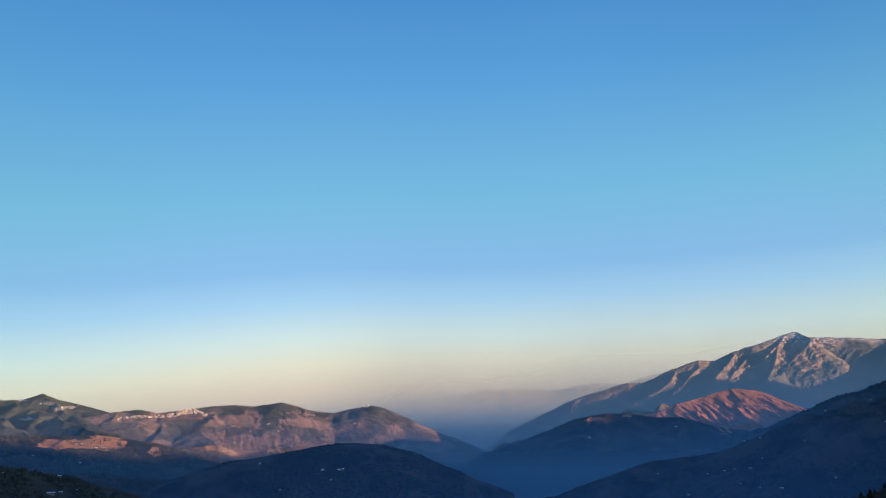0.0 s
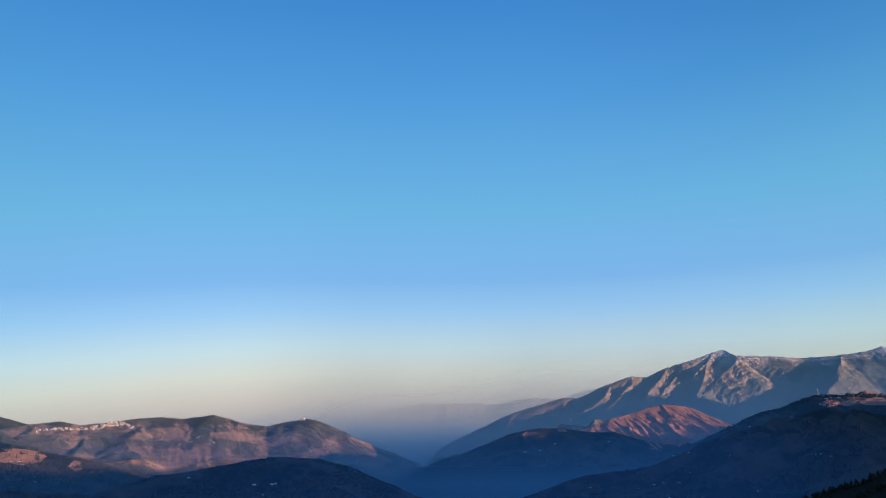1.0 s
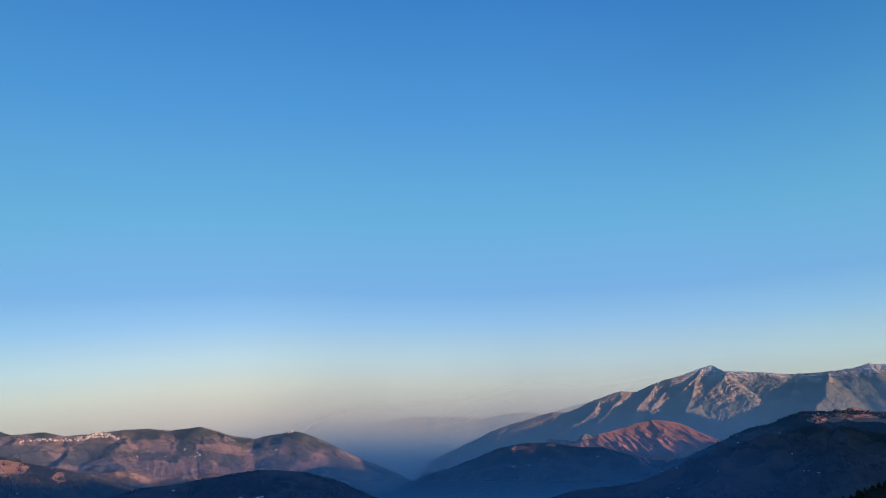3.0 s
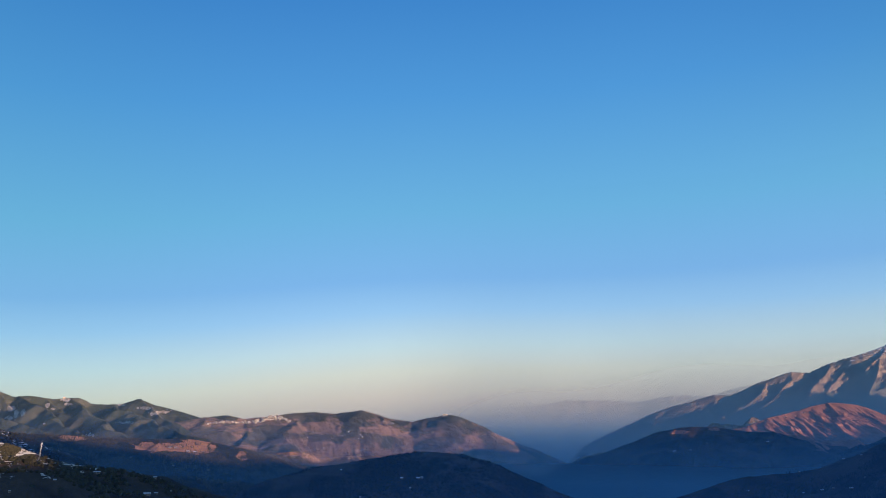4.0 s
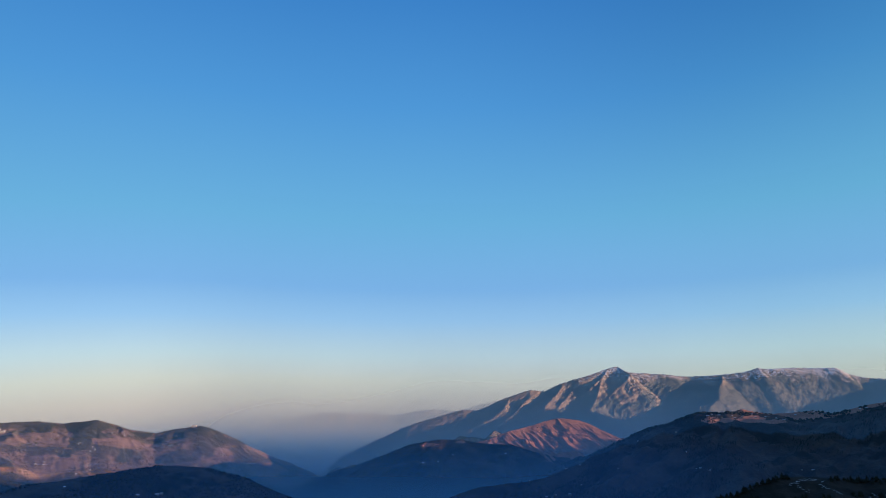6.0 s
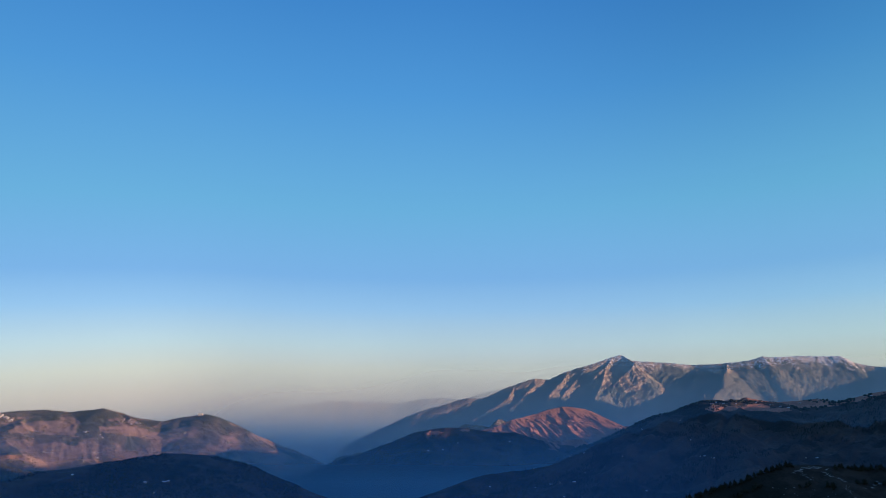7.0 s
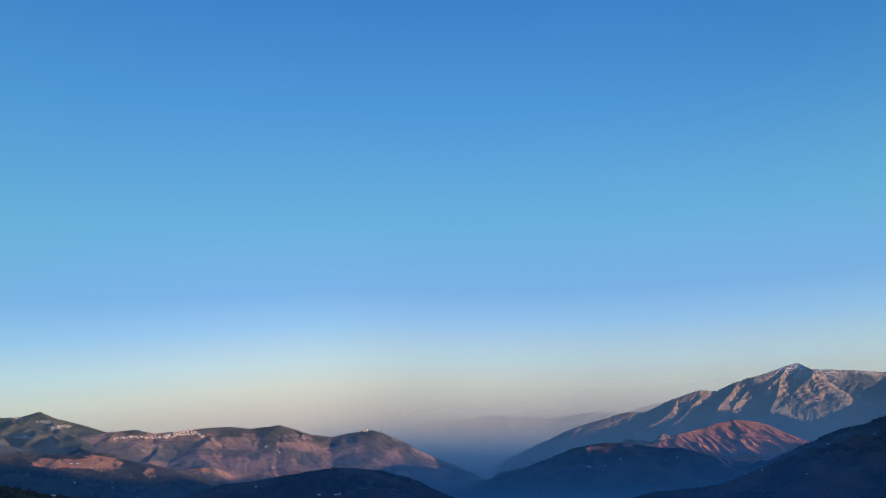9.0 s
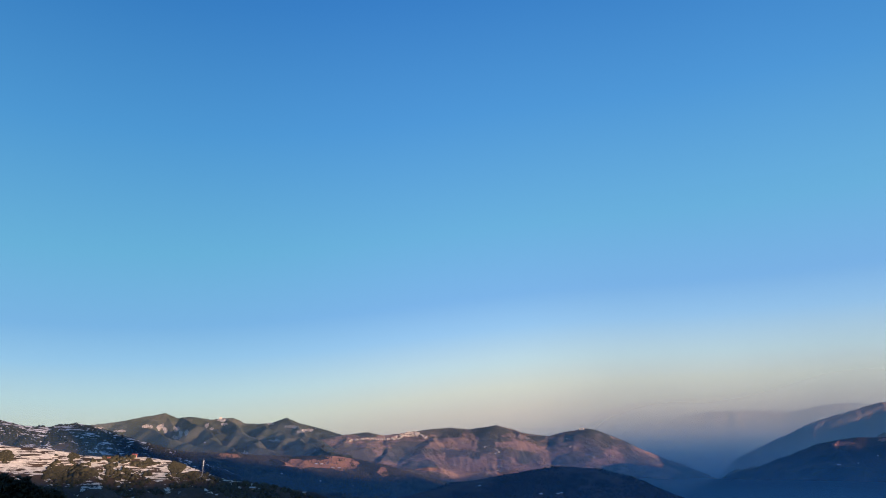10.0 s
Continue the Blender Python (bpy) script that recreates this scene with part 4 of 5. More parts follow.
def terrace_clumps(x, y, z):
    """Bushes in a few thickets on the terraces, and singly between them."""
    az, el = np.degrees(np.arctan2(x, y)), np.degrees(np.arctan2(z, np.hypot(x, y)))
    m = fractal(x, y, 40, 3, 213) - 0.5
    for a, e, wa, we in ((-46.2, -0.95, 1.5, 0.55), (-43.7, 0.1, 0.35, 0.2), (-41.4, -0.2, 1.0, 0.12), (-39.2, -0.5, 0.55, 0.4), (-38.0, -1.0, 0.5, 0.2), (-50.3, 0.2, 0.4, 0.4), (-46.2, 0.25, 0.4, 0.2)):
        m = np.maximum(m, 1 - np.hypot((az - a) / wa, (el - e) / we) + 0.5 * fractal(x, y, 25, 3, 214))
    return m


forest("terrace_thickets", TERRACE, (-53, -35, 850, 1060), 8000, 2.3, terrace_clumps, "dark olive thickets between snowy terraces", 7, MAT_SCRUB, 1.1, far_bush)
forest("terrace_scrub", TERRACE, (-48, -20, 600, 1100), 2600, 5, patches(90, 0.05, 215), "low dark scrub on the shaded terraces", 8, MAT_SCRUB, 1.2, far_bush)
forest("mast_hill_trees", MAST, (14, 46, 1500, 2080), 6000, 5.5, patches(140, 0.06, 217), "scattered dark trees over the terraced hill", 9, MAT_SHADEWOOD, 1.4)
forest("mast_crest_trees", MAST, (20, 46, 1900, 2110), 700, 6, near_crest(MAST, 6, -0.05, 90, 219), "row of dark trees along the hill's crest", 10, MAT_SHADEWOOD, 1.2, far_bush)
forest("hillside_trees", LOWER, (-2, 20, 2250, 2760), 5200, 5, patches(150, 0.02, 221), "dark trees dotting the shaded hillside", 11, MAT_SHADEWOOD, 1.3)
forest("summit_ridge_trees", PEAK, (8, 46, 3500, 4750), 3600, 6.5, near_crest(PEAK, 18, -0.05, 120, 223), "small dark trees along the mountain's ridge line", 12)
def mountain_wood(x, y, z):
    az = np.degrees(np.arctan2(x, y))
    return fractal(x, y, 170, 4, 225) - np.interp(az, (24, 30, 35), (0.14, -0.1, -0.5)) - np.clip((z - 420) / 200, 0, 1)


forest("mountain_scrub", PEAK, (10, 46, 3300, 4700), 26000, 6, mountain_wood, "dark scrub and trees in the mountain's gullies", 13, None, 1.4)
forest("foothill_trees", FOOTHILL, (31, 46, 2480, 2800), 1500, 6, patches(80, 0.02, 231), "dark trees between the foothill fields", 15, MAT_SHADEWOOD, 1.0, far_bush)
forest("spur_scrub", RED, (13, 28, 3050, 3480), 700, 7, patches(120, 0.24, 227), "sparse scrub on the red spur", 14, None, 1.6)


# ---------------------------------------------------------------- things built of parts
def part(name, bm, mat, parent=None, label=""):
    me = bpy.data.meshes.new(name)
    bm.to_mesh(me)
    bm.free()
    me.materials.append(mat)
    ob = new(name, me)
    ob.parent = parent
    return tagged(ob, label)


def box_into(bm, sx, sy, sz, x=0, y=0, z=0, turn=0.0, bevel=0.0):
    """A box of that size whose base's centre is at x, y, z."""
    got = bmesh.ops.create_cube(bm, size=1)["verts"]
    bmesh.ops.scale(bm, vec=(sx, sy, sz), verts=got)
    if bevel:
        edges = list({e for v in got for e in v.link_edges})
        got = list({v for f in bmesh.ops.bevel(bm, geom=edges, offset=bevel, segments=1, affect="EDGES")["faces"] for v in f.verts} | {v for v in got if v.is_valid})
    if turn:
        bmesh.ops.rotate(bm, cent=(0, 0, 0), matrix=Matrix.Rotation(turn, 3, "Z"), verts=got)
    bmesh.ops.translate(bm, vec=(x, y, z + sz / 2), verts=got)


def one_box(*args, **kw):
    bm = bmesh.new()
    box_into(bm, *args, **kw)
    return bm


def bar_into(bm, a, b, thick, sides=4):
    """A straight bar between two points."""
    a, b = Vector(a), Vector(b)
    got = bmesh.ops.create_cone(bm, cap_ends=True, segments=sides, radius1=thick / 2, radius2=thick / 2, depth=(b - a).length)["verts"]
    rot = (b - a).to_track_quat("Z", "Y").to_matrix()
    bmesh.ops.rotate(bm, cent=(0, 0, 0), matrix=rot, verts=got)
    bmesh.ops.translate(bm, vec=(a + b) / 2, verts=got)


def bar(a, b, thick, sides=4):
    bm = bmesh.new()
    bar_into(bm, a, b, thick, sides)
    return bm


def gable(lx, ly, rise, z, over=0.7, thick=0.15):
    """A pitched roof of two slabs with eaves, its ridge along x."""
    bm = bmesh.new()
    hx, hy = lx / 2 + over, ly / 2 + over
    drop = rise * over / (ly / 2)
    prof = [(-hy, z - drop), (0, z + rise), (hy, z - drop), (hy, z - drop + thick), (0, z + rise + thick), (-hy, z - drop + thick)]
    ends = [[bm.verts.new((x, y, h)) for y, h in prof] for x in (-hx, hx)]
    for k in range(6):
        bm.faces.new((ends[0][k], ends[0][(k + 1) % 6], ends[1][(k + 1) % 6], ends[1][k]))
    for e, order in zip(ends, (1, -1)):
        bm.faces.new((e[0], e[1], e[4], e[5])[::order])
        bm.faces.new((e[1], e[2], e[3], e[4])[::order])
    bmesh.ops.recalc_face_normals(bm, faces=bm.faces)
    return bm


def wall_shell(lx, ly, h, rise=0.0):
    """Walls with gable ends under a pitched roof."""
    bm = bmesh.new()
    x, y = lx / 2, ly / 2
    lo = [bm.verts.new(p) for p in ((-x, -y, -2.5), (x, -y, -2.5), (x, y, -2.5), (-x, y, -2.5))]
    hi = [bm.verts.new(p) for p in ((-x, -y, h), (x, -y, h), (x, y, h), (-x, y, h))]
    tops = [bm.verts.new((-x, 0, h + rise)), bm.verts.new((x, 0, h + rise))]
    bm.faces.new((lo[0], lo[1], hi[1], hi[0]))
    bm.faces.new((lo[2], lo[3], hi[3], hi[2]))
    bm.faces.new((lo[1], lo[2], hi[2], tops[1], hi[1]))
    bm.faces.new((lo[3], lo[0], hi[0], tops[0], hi[3]))
    bm.faces.new((hi[0], hi[1], tops[1], tops[0]))
    bm.faces.new((tops[0], tops[1], hi[2], hi[3]))
    bmesh.ops.recalc_face_normals(bm, faces=bm.faces)
    return bm


MAT_LIME = plain("limewashed_wall", (0.78, 0.70, 0.58), 0.9, 0, 0.2, 0.3)
MAT_PINK = plain("pink_washed_wall", (0.62, 0.32, 0.26), 0.9, 0, 0.2, 0.3)
MAT_STONE = plain("mud_and_stone_wall", (0.3, 0.22, 0.16), 0.95, 0, 0.3, 0.6)
MAT_TIN = plain("galvanised_tin_roof", (0.72, 0.76, 0.80), 0.45, 0.25, 0.25, 0.4)
MAT_REDTIN = plain("red_painted_tin_roof", (0.42, 0.12, 0.09), 0.6, 0.1, 0.25, 0.4)
MAT_SLAB = plain("pale_concrete_roof", (0.6, 0.57, 0.52), 0.9, 0, 0.2, 0.4)
MAT_WOODWORK = plain("brown_woodwork", (0.10, 0.06, 0.035), 0.8)
MAT_PANE = plain("dark_window_glass", (0.03, 0.035, 0.045), 0.15)
MAT_STEEL = plain("galvanised_steel", (0.5, 0.51, 0.52), 0.5, 0.4)
MAT_DISH = plain("white_antenna_cover", (0.8, 0.8, 0.78), 0.6)
MAT_TRACK = plain("old_shaded_snow", (0.5, 0.5, 0.52), 0.9, 0, 0.35, 0.4)


def window_part(house, x, y, z, turn, w=1.1, h=1.3):
    """A framed window in a wall that faces turn."""
    c, s = math.cos(turn), math.sin(turn)
    bm = bmesh.new()
    for dx, dz, sx, sz in ((-w / 2, 0, 0.12, h), (w / 2, 0, 0.12, h), (0, 0, w, 0.12), (0, h - 0.12, w, 0.12), (0, 0, 0.08, h)):
        box_into(bm, sx, 0.14, sz, dx, 0, dz)
    frame_ob = part("window", bm, MAT_WOODWORK, house)
    frame_ob.matrix_basis = Matrix.Translation((x, y, z)) @ Matrix.Rotation(turn, 4, "Z")
    part("pane", one_box(w, 0.05, h), MAT_PANE, frame_ob)
    return frame_ob


def make_house(lx, ly, storeys, roof, walls, label, flat=False):
    house = new("house")
    h = 2.7 * storeys
    part("wall", wall_shell(lx, ly, h, 0 if flat else ly * 0.28), walls, house)
    if flat:
        bm = bmesh.new()
        box_into(bm, lx + 0.8, ly + 0.8, 0.25, 0, 0, h)
        for sx, sy, w, d in ((0, ly / 2, lx, 0.2), (0, -ly / 2, lx, 0.2), (lx / 2, 0, 0.2, ly - 0.3), (-lx / 2, 0, 0.2, ly - 0.3)):
            box_into(bm, w, d, 0.7, sx, sy, h + 0.25)
        part("roof", bm, roof, house)
    else:
        part("roof", gable(lx, ly, ly * 0.28, h + 0.02), roof, house)
    part("door", one_box(1.1, 0.14, 2.0, -lx * 0.12, -ly / 2, 0.1), MAT_WOODWORK, house)
    for k in range(storeys):
        for x in ((-0.34, 0.14, 0.36) if k == 0 else (-0.32, 0.0, 0.32)):
            window_part(house, lx * x, -ly / 2 - 0.01, 0.9 + 2.7 * k, 0)
    return tagged(house, label, "house")


def put(template, land, spots, group, seed, size=1.0, used=[]):
    """Stands copies of a template on a landform where the ways (azimuth, elevation) from the viewpoint meet it."""
    rng = random.Random(seed)
    made = []
    for az, el in spots:
        at = land.at(az, el)
        if at is None:
            at = land.at(az, el - 0.15) or land.at(az, el - 0.4)
        if at is None:
            continue
        t = template[len(made) % len(template)] if isinstance(template, list) else template
        turn = radians(-az + rng.uniform(-28, 28))
        m = Matrix.Translation((at[0], at[1], at[2] + 0.3)) @ Matrix.Rotation(turn, 4, "Z") @ Matrix.Scale(size * rng.uniform(0.85, 1.15), 4)
        if t.name not in used:
            used.append(t.name)
            t.matrix_basis = m
            ob = t
        else:
            ob = copy_thing(t, m)
        tagged(ob, group=group)
        made.append(ob)
    return made


farm_a = make_house(10, 4, 1, MAT_TIN, MAT_STONE, "long low stone farmhouse with a bright tin roof")
farm_b = make_house(6.5, 4, 1, MAT_TIN, MAT_STONE, "small stone farmhouse with a bright tin roof")
farm_c = make_house(6, 4, 1, MAT_SLAB, MAT_STONE, "small stone hut with a pale slab roof", flat=True)
farm_d = make_house(11, 4.5, 1, MAT_TIN, MAT_STONE, "long stone farm building with a tin roof")
put([farm_a, farm_c, farm_b, farm_d, farm_a, farm_c], TERRACE,
    [(-33.6, -2.16), (-31.4, -1.6), (-35.0, -1.73), (-29.7, -2.5), (-30.1, -3.64), (-29.5, -3.59), (-28.7, -3.55), (-28.4, -3.5), (-32.9, -3.81), (-32.0, -4.21), (-25.7, -5.6), (-28.3, -5.67), (-38.8, -3.33), (-41.1, -4.86), (-33.1, -2.2), (-36.2, -2.6)], "farmhouses on the shaded terraces", 1, 0.7)
put([farm_b, farm_a, farm_c], KNOLL,
    [(-9.6, -2.52), (-11.2, -2.61), (-10.5, -3.33), (-10.2, -4.69), (-8.3, -5.01), (-14.4, -4.02), (-16.0, -2.0), (-9.9, -2.6)], "farmhouses on the dark knoll", 2, 0.95)
put([farm_a, farm_c], BENCH, [(-20.4, -3.3), (-24.3, -2.6), (-28.5, -1.62), (-26.0, -2.0), (-31.5, -1.1)], "farmhouses under the bench", 3, 0.75)
put([farm_b, farm_c, farm_a], MAST,
    [(18.4, -1.75), (19.5, -1.4), (21.3, -0.75), (22.4, -0.5), (22.4, -1.95), (14.9, -3.1), (18.5, -3.1), (20.4, -2.81), (21.5, -2.8), (20.7, -3.82), (22.0, -4.04), (23.4, -4.03), (30.4, 0.44), (29.8, 1.88), (31.9, -0.85), (31.0, -0.77), (15.4, -4.29), (17.0, -4.57), (26.9, -3.32), (25.3, -0.72), (19.7, -2.9), (31.3, -0.7), (38.1, -0.78), (38.8, -0.81)], "farmhouses on the terraced hill", 4, 0.75)
put([farm_a, farm_b], LOWER, [(10.0, -0.4), (11.2, -0.29), (16.6, 0.3), (12.4, 0.2)], "farmhouses on the long hillside", 5)

town_a = make_house(8, 6, 2, MAT_SLAB, MAT_LIME, "two-storey pale house with a flat roof", flat=True)
town_b = make_house(9, 6, 2, MAT_TIN, MAT_LIME, "pale two-storey house with a shining tin roof")
town_c = make_house(8, 6, 2, MAT_REDTIN, MAT_LIME, "pale house with a red tin roof")
town_d = make_house(9, 7, 3, MAT_SLAB, MAT_LIME, "tall pale building in the hill town", flat=True)
rng = random.Random(9)
spots = []
for k in range(120):
    # tiers of houses, thickest under the town's top
    az = rng.uniform(-22.9, -20.2)
    top = float(np.interp(az, (-23.0, -22.5, -21.9, -21.4, -20.9, -20.2), (1.76, 1.85, 2.2, 2.2, 2.05, 1.75)))
    deep = float(np.interp(az, (-23.0, -22.3, -21.6, -20.2), (0.2, 0.35, 0.42, 0.15)))
    spots.append((az, top - deep * rng.random() ** 1.4))
spots += [(az, float(np.interp(az, (-26.4, -25.4, -24.0, -22.9), (1.5, 1.68, 1.6, 1.76))) - 0.16 * rng.random()) for az in (rng.uniform(-26.4, -22.9) for k in range(44))]
put([town_a, town_b, town_c, town_b, town_d, town_a], TOWN, spots, "houses of the hill town", 6, 0.75)
put([town_b, farm_b, farm_a, town_c], TOWN,
    [(-17.3, 1.27), (-19.3, 1.8), (-16.9, 1.49), (-18.8, 0.49), (-17.5, -0.33), (-17.3, -0.51), (-17.0, -0.38), (-14.6, 0.75), (-14.4, 0.57), (-13.8, 1.97), (-13.4, 2.01), (-13.1, 1.92), (-12.7, 1.87), (-12.3, 1.74), (-12.1, 1.7), (-14.2, -0.38), (-15.4, -1.1), (-9.1, 0.91), (-9.4, 0.86), (-8.8, 0.99), (-5.6, 0.17), (-11.0, 0.61), (-14.5, 0.66), (-13.2, 1.7), (-12.6, 1.55), (-13.0, 1.4)], "houses scattered over the dry ridge", 7, 0.75)
hamlets = []
for az, el, n in ((-18.6, 0.9, 3), (-16.9, 0.35, 4), (-15.6, 0.95, 4), (-14.6, 0.5, 3), (-17.9, -0.45, 6), (-13.0, 1.75, 9), (-12.3, 1.6, 5), (-9.3, 0.85, 6), (-8.7, 0.95, 4), (-5.8, 0.25, 4), (-8.8, 1.5, 3), (-11.6, 0.6, 3), (-14.6, -0.5, 5), (-14.1, -0.8, 5), (-11.0, 0.1, 3), (-7.2, 0.2, 2)):
    hamlets += [(az + rng.gauss(0, 0.3), el + rng.gauss(0, 0.05)) for k in range(n)]
put([farm_b, town_b, farm_a], TOWN, hamlets, "small houses on the dry slopes", 19, 0.65)
temple = make_house(18, 10, 2, MAT_LIME, MAT_LIME, "white hilltop building crowning the dry ridge", flat=True)
put(temple, TOWN, [(-7.8, 2.3)], "hilltop buildings", 8)
put([farm_b, farm_a], RED, [(18.0, 2.1), (23.1, 1.95), (23.7, 1.75), (20.8, 2.0), (19.2, 2.4)], "farmhouses on the red spur", 17)
put([farm_b, farm_a, farm_c], FOOTHILL, [(34.9, 3.3), (35.4, 3.1), (35.8, 3.0), (36.6, 2.95), (38.2, 3.05), (39.0, 3.1), (39.4, 3.2), (40.1, 3.1), (41.6, 3.2), (42.3, 3.35), (42.7, 3.4)], "farmhouses on the sunlit foothill", 18)
lodge = make_house(15, 7, 2, MAT_TIN, MAT_LIME, "large pale lodge with a bright roof")
put(lodge, WOODED, [(-36.4, 3.06)], "buildings among the conifers", 9, 0.85)
put([town_b, farm_b, farm_a, farm_c, farm_b], WOODED, [(-36.1, 2.96), (-36.25, 2.8), (-37.4, 1.17), (-32.3, 1.58), (-32.1, 1.54), (-34.4, 0.6), (-29.4, 2.4), (-29.1, 2.38), (-30.6, 2.46), (-30.3, 2.3), (-30.1, 2.2), (-41.6, 2.48)], "buildings among the conifers", 9, 0.85)
pink = make_house(8, 5, 1, MAT_REDTIN, MAT_PINK, "pink-washed house with a red roof among snow")
put(pink, TERRACE, [(-42.2, 0.25), (-43.9, 0.42)], "pink houses on the snowy terrace", 10, 0.75)
put([farm_b, farm_c], TERRACE, [(-37.3, -1.3), (-46.2, -0.4)], "huts on the snowy terrace", 11, 0.6)
put([farm_a, farm_d, farm_c], BENCH, [(-28.9, -0.35), (-28.5, -0.33), (-28.1, -0.33), (-27.6, -0.62), (-27.1, -0.67)], "farmhouses on the red fields", 12)
put([farm_b, farm_a, farm_c], MAST, [(32.5, 3.2), (33.0, 3.12), (33.2, 2.95), (33.9, 3.1), (34.1, 2.9), (34.7, 3.05), (35.3, 3.15), (35.5, 2.95), (36.4, 2.95), (36.9, 2.8), (37.4, 2.7), (38.2, 2.45), (26.9, 1.21), (32.2, 3.1), (34.6, 3.0), (36.2, 2.95)], "houses along the mast hill's crest", 13, 0.8)


def make_mast(name, tall, base, label):
    """A square lattice mast with bracing, a ladder of cross bars, dishes and panel antennas."""
    mast = new(name)
    top = base * 0.28
    corners = [(-1, -1), (1, -1), (1, 1), (-1, 1)]
    n = 8

    def at(k, c):
        w = (base + (top - base) * k / n) / 2
        return (c[0] * w, c[1] * w, tall * k / n)
    for c in corners:
        part("leg", bar(at(0, c), at(n, c), 0.13), MAT_STEEL, mast)
    for k in range(n):
        bm = bmesh.new()
        for c, d in zip(corners, corners[1:] + corners[:1]):
            bar_into(bm, at(k, c), at(k + 1, d), 0.09)
            bar_into(bm, at(k + 1, c), at(k + 1, d), 0.09)
        part("bracing", bm, MAT_STEEL, mast)
    for k, a in ((0.97, 0.3), (0.93, 2.4), (0.88, 4.4)):
        bm = bmesh.new()
        box_into(bm, 0.5, 0.35, 2.4, math.cos(a) * (top / 2 + 0.5), math.sin(a) * (top / 2 + 0.5), tall * k - 1.2, bevel=0.06)
        part("panel_antenna", bm, MAT_DISH, mast)
    for k, a in ((0.78, 1.2), (0.7, 5.2)):
        bm = bmesh.new()
        bar_into(bm, (math.cos(a) * top, math.sin(a) * top, tall * k), (math.cos(a) * (top + 0.6), math.sin(a) * (top + 0.6), tall * k), 1.1, 12)
        part("dish", bm, MAT_DISH, mast)
    part("tip", bar((0, 0, tall), (0, 0, tall + 3), 0.16), MAT_STEEL, mast)
    part("footing", one_box(base + 1.5, base + 1.5, 2.0, 0, 0, -1.7), MAT_SLAB, mast)
    return tagged(mast, label, "mast")


put(make_mast("lattice_mast", 19, 1.2, "pale steel lattice mast with antennas on the snowy terrace"), TERRACE, [(-37.35, -1.2)], "masts", 14)
crest_mast = make_mast("crest_mast", 23, 2.4, "slim steel lattice mast on the hill's crest")
put([crest_mast, crest_mast], MAST, [(31.75, 3.3), (32.05, 3.3)], "masts", 15)


# ---------------------------------------------------------------- nearest trees
def needle_crown(rng, tall, spread, low=0.12):
    """A ragged conifer crown: whorls of drooping boughs, each a bent blade of needles, thinning to the tip."""
    co, tri = [], []
    z = tall * low
    while z < tall * 0.97:
        f = (z / tall - low) / (1 - low)
        reach = spread * (1 - f) ** 0.8 * rng.uniform(0.75, 1.15) + 0.15
        n = 7
        for k in range(n):
            if rng.random() < 0.12:
                continue
            a = 2 * math.pi * (k + rng.uniform(-0.45, 0.45)) / n
            l = reach * rng.uniform(0.6, 1.2)
            w = 0.22 * l + 0.12
            d = rng.uniform(0.15, 0.4) * l
            c, s = math.cos(a), math.sin(a)
            b = len(co)
            for u, v, h in ((0, 0, 0.25), (0.45 * l, w, -d * 0.3), (0.45 * l, -w, -d * 0.3), (0.5 * l, 0, 0.22 * l - d * 0.3), (l, 0, -d), (0.75 * l, w * 0.8, -d), (0.75 * l, -w * 0.8, -d)):
                co.append((u * c - v * s, u * s + v * c, z + h))
            tri += [(b, b + 1, b + 3), (b, b + 3, b + 2), (b + 1, b + 5, b + 3), (b + 3, b + 6, b + 2), (b + 5, b + 4, b + 3), (b + 3, b + 4, b + 6), (b, b + 2, b + 1), (b + 1, b + 2, b + 6), (b + 1, b + 6, b + 5), (b + 5, b + 6, b + 4)]
        z += tall * 0.045 * rng.uniform(0.7, 1.3)
    return co, tri


def make_conifer(seed, tall, spread, label):
    r = random.Random(seed)
    tree = new("conifer_tree")
    bm = bmesh.new()
    lean = r.uniform(-0.2, 0.2)
    bar_rows = [(0, 0, -1.0, 0.03), (lean * 0.4, 0, tall * 0.4, 0.018), (lean, 0, tall * 0.96, 0.004)]
    rings = []
    for x, y, z, f in bar_rows:
        rings.append([bm.verts.new((x + f * tall * math.cos(k * math.pi / 4), y + f * tall * math.sin(k * math.pi / 4), z)) for k in range(8)])
    for a, b in zip(rings, rings[1:]):
        for k in range(8):
            bm.faces.new((a[k], a[(k + 1) % 8], b[(k + 1) % 8], b[k]))
    part("trunk", bm, MAT_BARK, tree)
    co, tri = needle_crown(r, tall, spread)
    crown = new("crown", mesh_from("crown", co, tri, MAT_SHADEWOOD))
    crown.parent = tree
    return tagged(tree, label, "tree")


conifers = [make_conifer(k, t, s, "dark conifer on the near scrubby spur") for k, (t, s) in enumerate([(4.5, 2.2), (3.2, 1.9), (5.5, 2.4), (2.6, 1.8)])]
rng = random.Random(77)
stand = []
for az0, az1, el, n in ((26.9, 28.6, 0.0, 10), (28.6, 31.2, 0.0, 26), (31.4, 37.2, 0.0, 80), (39.7, 44.5, 0.0, 70), (37.2, 39.7, -1.4, 12), (33.0, 35.0, -0.8, 14), (41.0, 45.0, -1.0, 24)):
    for k in range(n):
        az = rng.uniform(az0, az1)
        col = int(np.clip((az - NEARSPUR.az[0]) / (NEARSPUR.az[1] - NEARSPUR.az[0]), 0, len(NEARSPUR.az) - 1))
        top = math.degrees(float(np.max(np.arctan2(NEARSPUR.Z[col], NEARSPUR.r))))
        stand.append((az, top + el - abs(rng.gauss(0, 0.12)) - 0.02))
put(conifers, NEARSPUR, stand, "conifers on the near spur", 16, 0.68)

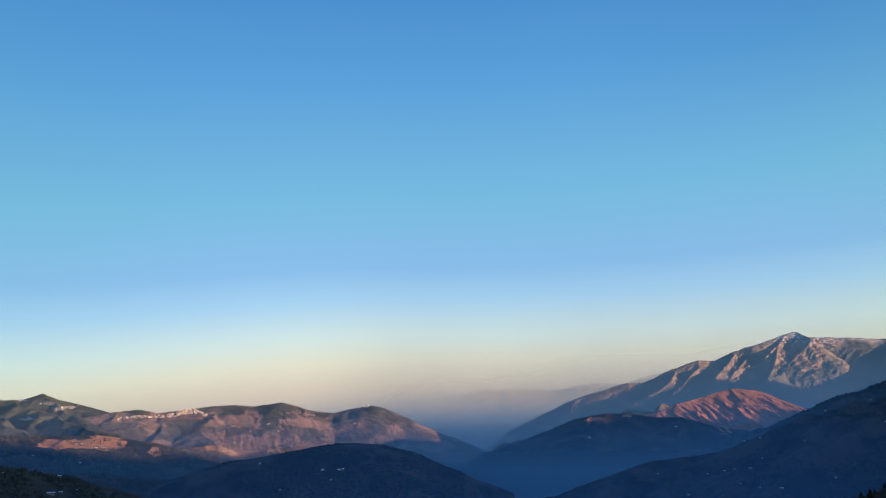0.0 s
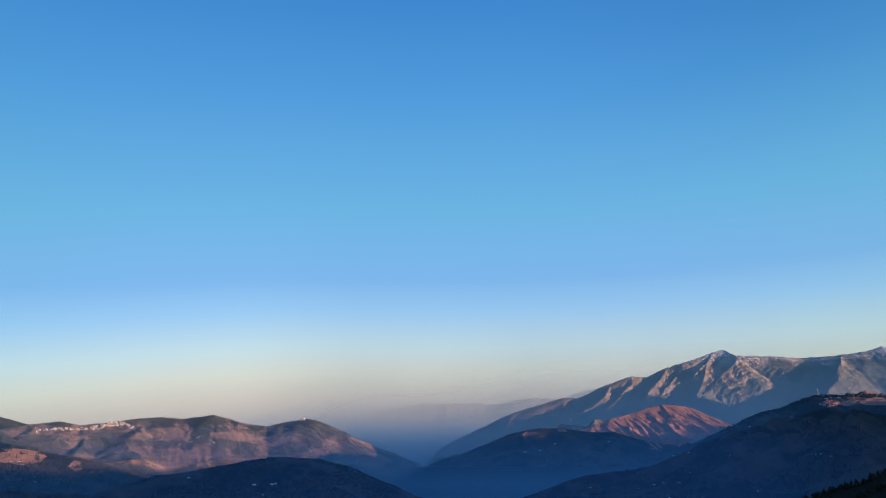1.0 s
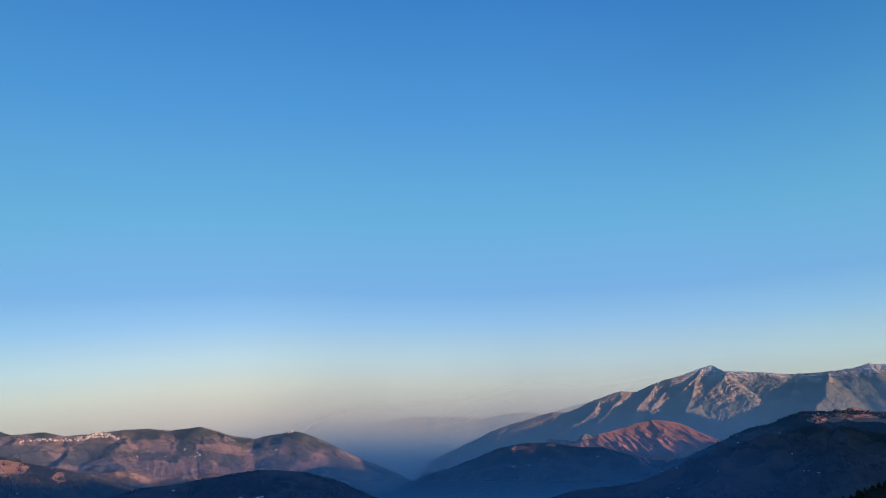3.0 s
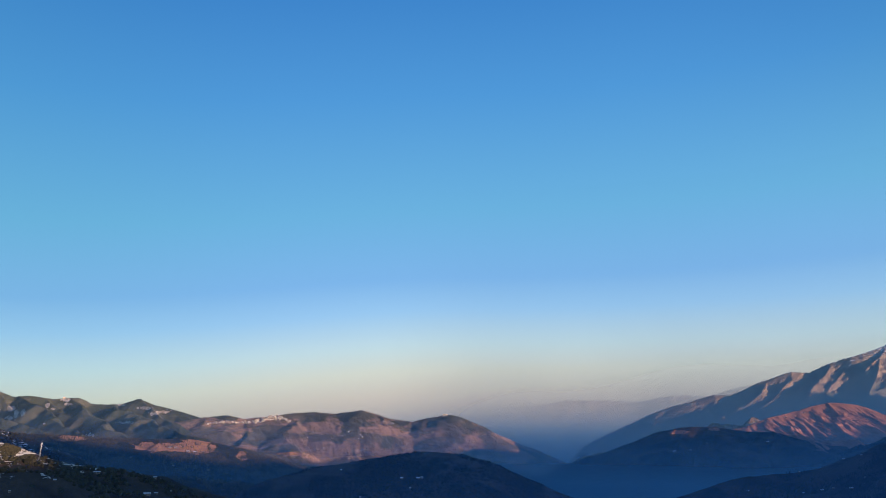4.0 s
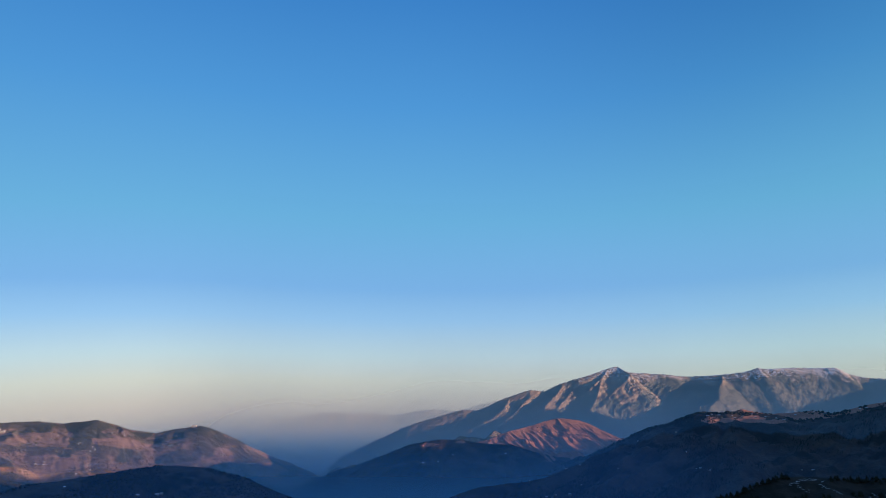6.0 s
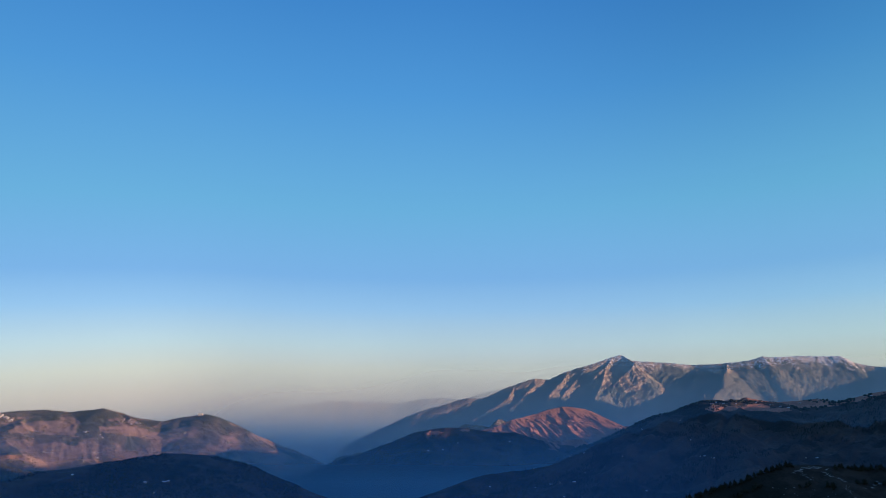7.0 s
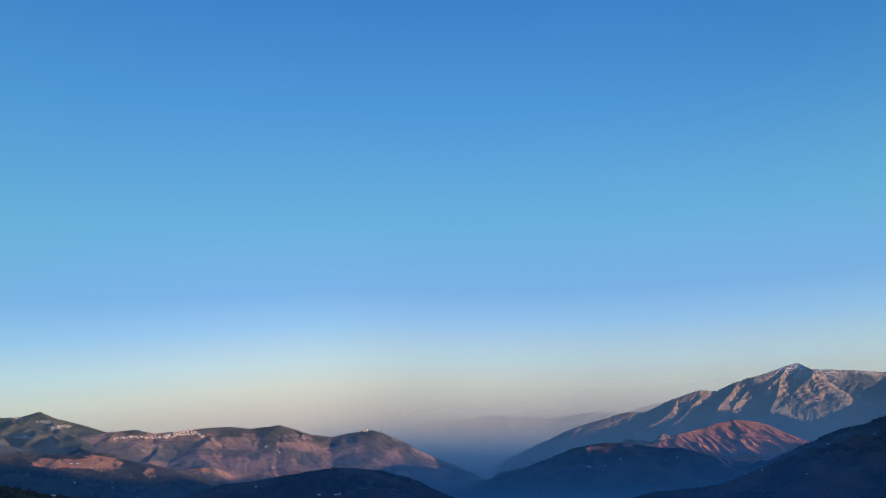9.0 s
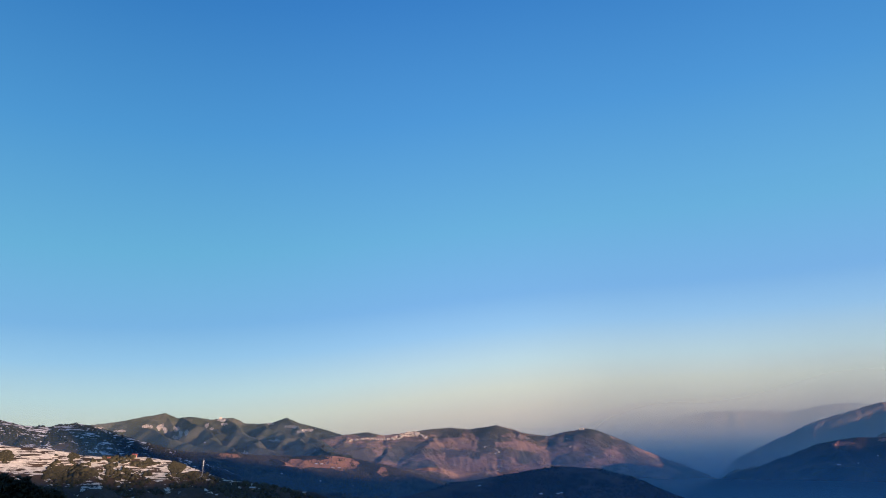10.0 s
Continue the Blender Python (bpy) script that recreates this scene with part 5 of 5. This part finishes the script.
# broad-crowned trees just below the viewpoint, of which the tops show
def make_broad_tree(seed, tall, spread, label):
    r = random.Random(seed)
    tree = new("broad_tree")
    bm = bmesh.new()
    for top, thick in (((0, 0, tall * 0.8), 0.5), ((spread * 0.4, 0.2, tall * 0.85), 0.22), ((-spread * 0.4, -0.3, tall * 0.82), 0.22), ((0.1, spread * 0.4, tall * 0.84), 0.2)):
        foot = (0, 0, -1.0) if thick > 0.4 else (0, 0, tall * 0.55)
        bar_into(bm, foot, top, thick, 7)
    part("trunk", bm, MAT_BARK, tree)
    co, tri = [], []
    lumps = [(r.uniform(-1, 1) * spread, r.uniform(-1, 1) * spread, tall - spread * r.uniform(0.5, 2.2), spread * r.uniform(0.22, 0.5)) for k in range(16)]
    lumps.append((r.uniform(-0.3, 0.3), 0, tall - spread * 0.3, spread * 0.3))
    for x, y, z, q in lumps:
        for k in range(260):
            a, b, d = r.uniform(0, 6.283), math.acos(r.uniform(-1, 1)), q * r.uniform(0.55, 1.0) ** 0.5
            p = Vector((x + d * math.sin(b) * math.cos(a), y + d * math.sin(b) * math.sin(a), min(z + d * math.cos(b), tall + r.uniform(-0.3, 0.05))))
            n = len(co)
            for i in range(4):
                co.append(tuple(p + Vector((r.uniform(-1, 1), r.uniform(-1, 1), r.uniform(-1, 1))) * 0.28))
            tri += [(n, n + 1, n + 2), (n, n + 2, n + 3), (n, n + 3, n + 1), (n + 1, n + 3, n + 2)]
    crown = new("crown", mesh_from("crown", co, tri, MAT_SHADEWOOD))
    crown.parent = tree
    return tagged(tree, label, "tree")


for k, (az, dist, top, wide) in enumerate(((-50.2, 62, -0.95, 2.4), (-48.6, 66, -1.7, 1.9), (-52.5, 60, -0.6, 2.6), (-42.1, 70, -4.5, 1.6), (-40.0, 66, -5.2, 1.4))):
    d = compass(az) * dist
    base = -1.6 - 0.42 * (dist - 4) / (1 + (dist - 4) / 1500) - 1.5
    tall = dist * math.tan(radians(top)) - base
    make_broad_tree(40 + k, tall, wide, "dark bushy tree just below the viewpoint").matrix_basis = Matrix.Translation((d[0], d[1], base))


# ---------------------------------------------------------------- snow left on the near spur
def snow_patches(name, lines, label, seed):
    """Thin ragged strips and crumbs of snow that lie along lines (azimuth, elevation) on the near spur."""
    r = random.Random(seed)
    bm = bmesh.new()
    for line, count, scatter, size in lines:
        for k in range(count):
            f = r.random() * (len(line) - 1)
            i = min(int(f), len(line) - 2)
            t = f - i
            at = NEARSPUR.at(line[i][0] + (line[i + 1][0] - line[i][0]) * t + r.gauss(0, scatter), line[i][1] + (line[i + 1][1] - line[i][1]) * t + r.gauss(0, scatter * 0.4))
            if at is None:
                continue
            turn = r.gauss(radians(-38), 0.5)
            l, w, n = size * r.uniform(0.3, 1.9), size * r.uniform(0.1, 0.28), 9
            verts = []
            for j in range(n):
                a = 2 * math.pi * j / n
                q = r.uniform(0.55, 1.15)
                dx, dy = l * q * math.cos(a), w * q * math.sin(a)
                x, y = at[0] + dx * math.cos(turn) - dy * math.sin(turn), at[1] + dx * math.sin(turn) + dy * math.cos(turn)
                verts.append(bm.verts.new((x, y, NEARSPUR.height(x, y) + 0.06)))
            top = bm.verts.new((at[0], at[1], at[2] + 0.16))
            for j in range(n):
                bm.faces.new((verts[j], verts[(j + 1) % n], top))
    ob = part(name, bm, MAT_TRACK)
    tagged(ob, label, "snow", kind="stuff")


snow_patches("snow_remnants", [
    ([(37.4, -1.75), (37.9, -1.45), (38.6, -1.4), (39.3, -1.5)], 46, 0.05, 0.9),
    ([(37.2, -1.7), (37.9, -2.0), (38.4, -2.3)], 18, 0.08, 0.7),
    ([(38.9, -1.75), (39.6, -2.0), (40.3, -2.3)], 24, 0.07, 0.8),
    ([(36.0, -3.0), (38.0, -3.2), (40.5, -3.0)], 22, 0.5, 0.45),
    ([(40.4, -2.6), (40.9, -3.2), (41.2, -3.8)], 18, 0.15, 0.5),
    ([(41.6, -2.7), (42.3, -2.45), (43.0, -2.3)], 18, 0.08, 0.9)], "thin ragged remnants of snow on the dark spur", 5)


# ---------------------------------------------------------------- wooden pole beside the viewpoint
def make_pole(tall, thick, label):
    pole = new("wooden_pole")
    bm = bmesh.new()
    rings = []
    for k in range(9):
        f = k / 8
        w = thick / 2 * (1.12 - 0.24 * f)
        rings.append([bm.verts.new((0.012 * math.sin(k * 1.9) + w * math.cos(i * math.pi / 5) * (1 + 0.05 * math.sin(i * 2.3 + k)), 0.01 * math.cos(k * 2.7) + w * math.sin(i * math.pi / 5), -0.8 + (tall + 0.8) * f)) for i in range(10)])
    for a, b in zip(rings, rings[1:]):
        for i in range(10):
            bm.faces.new((a[i], a[(i + 1) % 10], b[(i + 1) % 10], b[i]))
    bm.faces.new(rings[-1])
    part("shaft", bm, MAT_BARK, pole)
    bm = bmesh.new()
    bar_into(bm, (0, 0, tall - 0.35), (0, 0, tall - 0.3), thick * 1.15, 10)
    part("band", bm, MAT_STEEL, pole)
    return tagged(pole, label, "pole")


pole_way, pole_base = compass(43.85) * 24, -1.6 - 0.42 * 20 / (1 + 20 / 1500)
make_pole(24 * math.tan(radians(0.74)) - pole_base, 0.125, "dark weathered wooden pole standing below the viewpoint").matrix_basis = Matrix.Translation((pole_way[0], pole_way[1], pole_base))
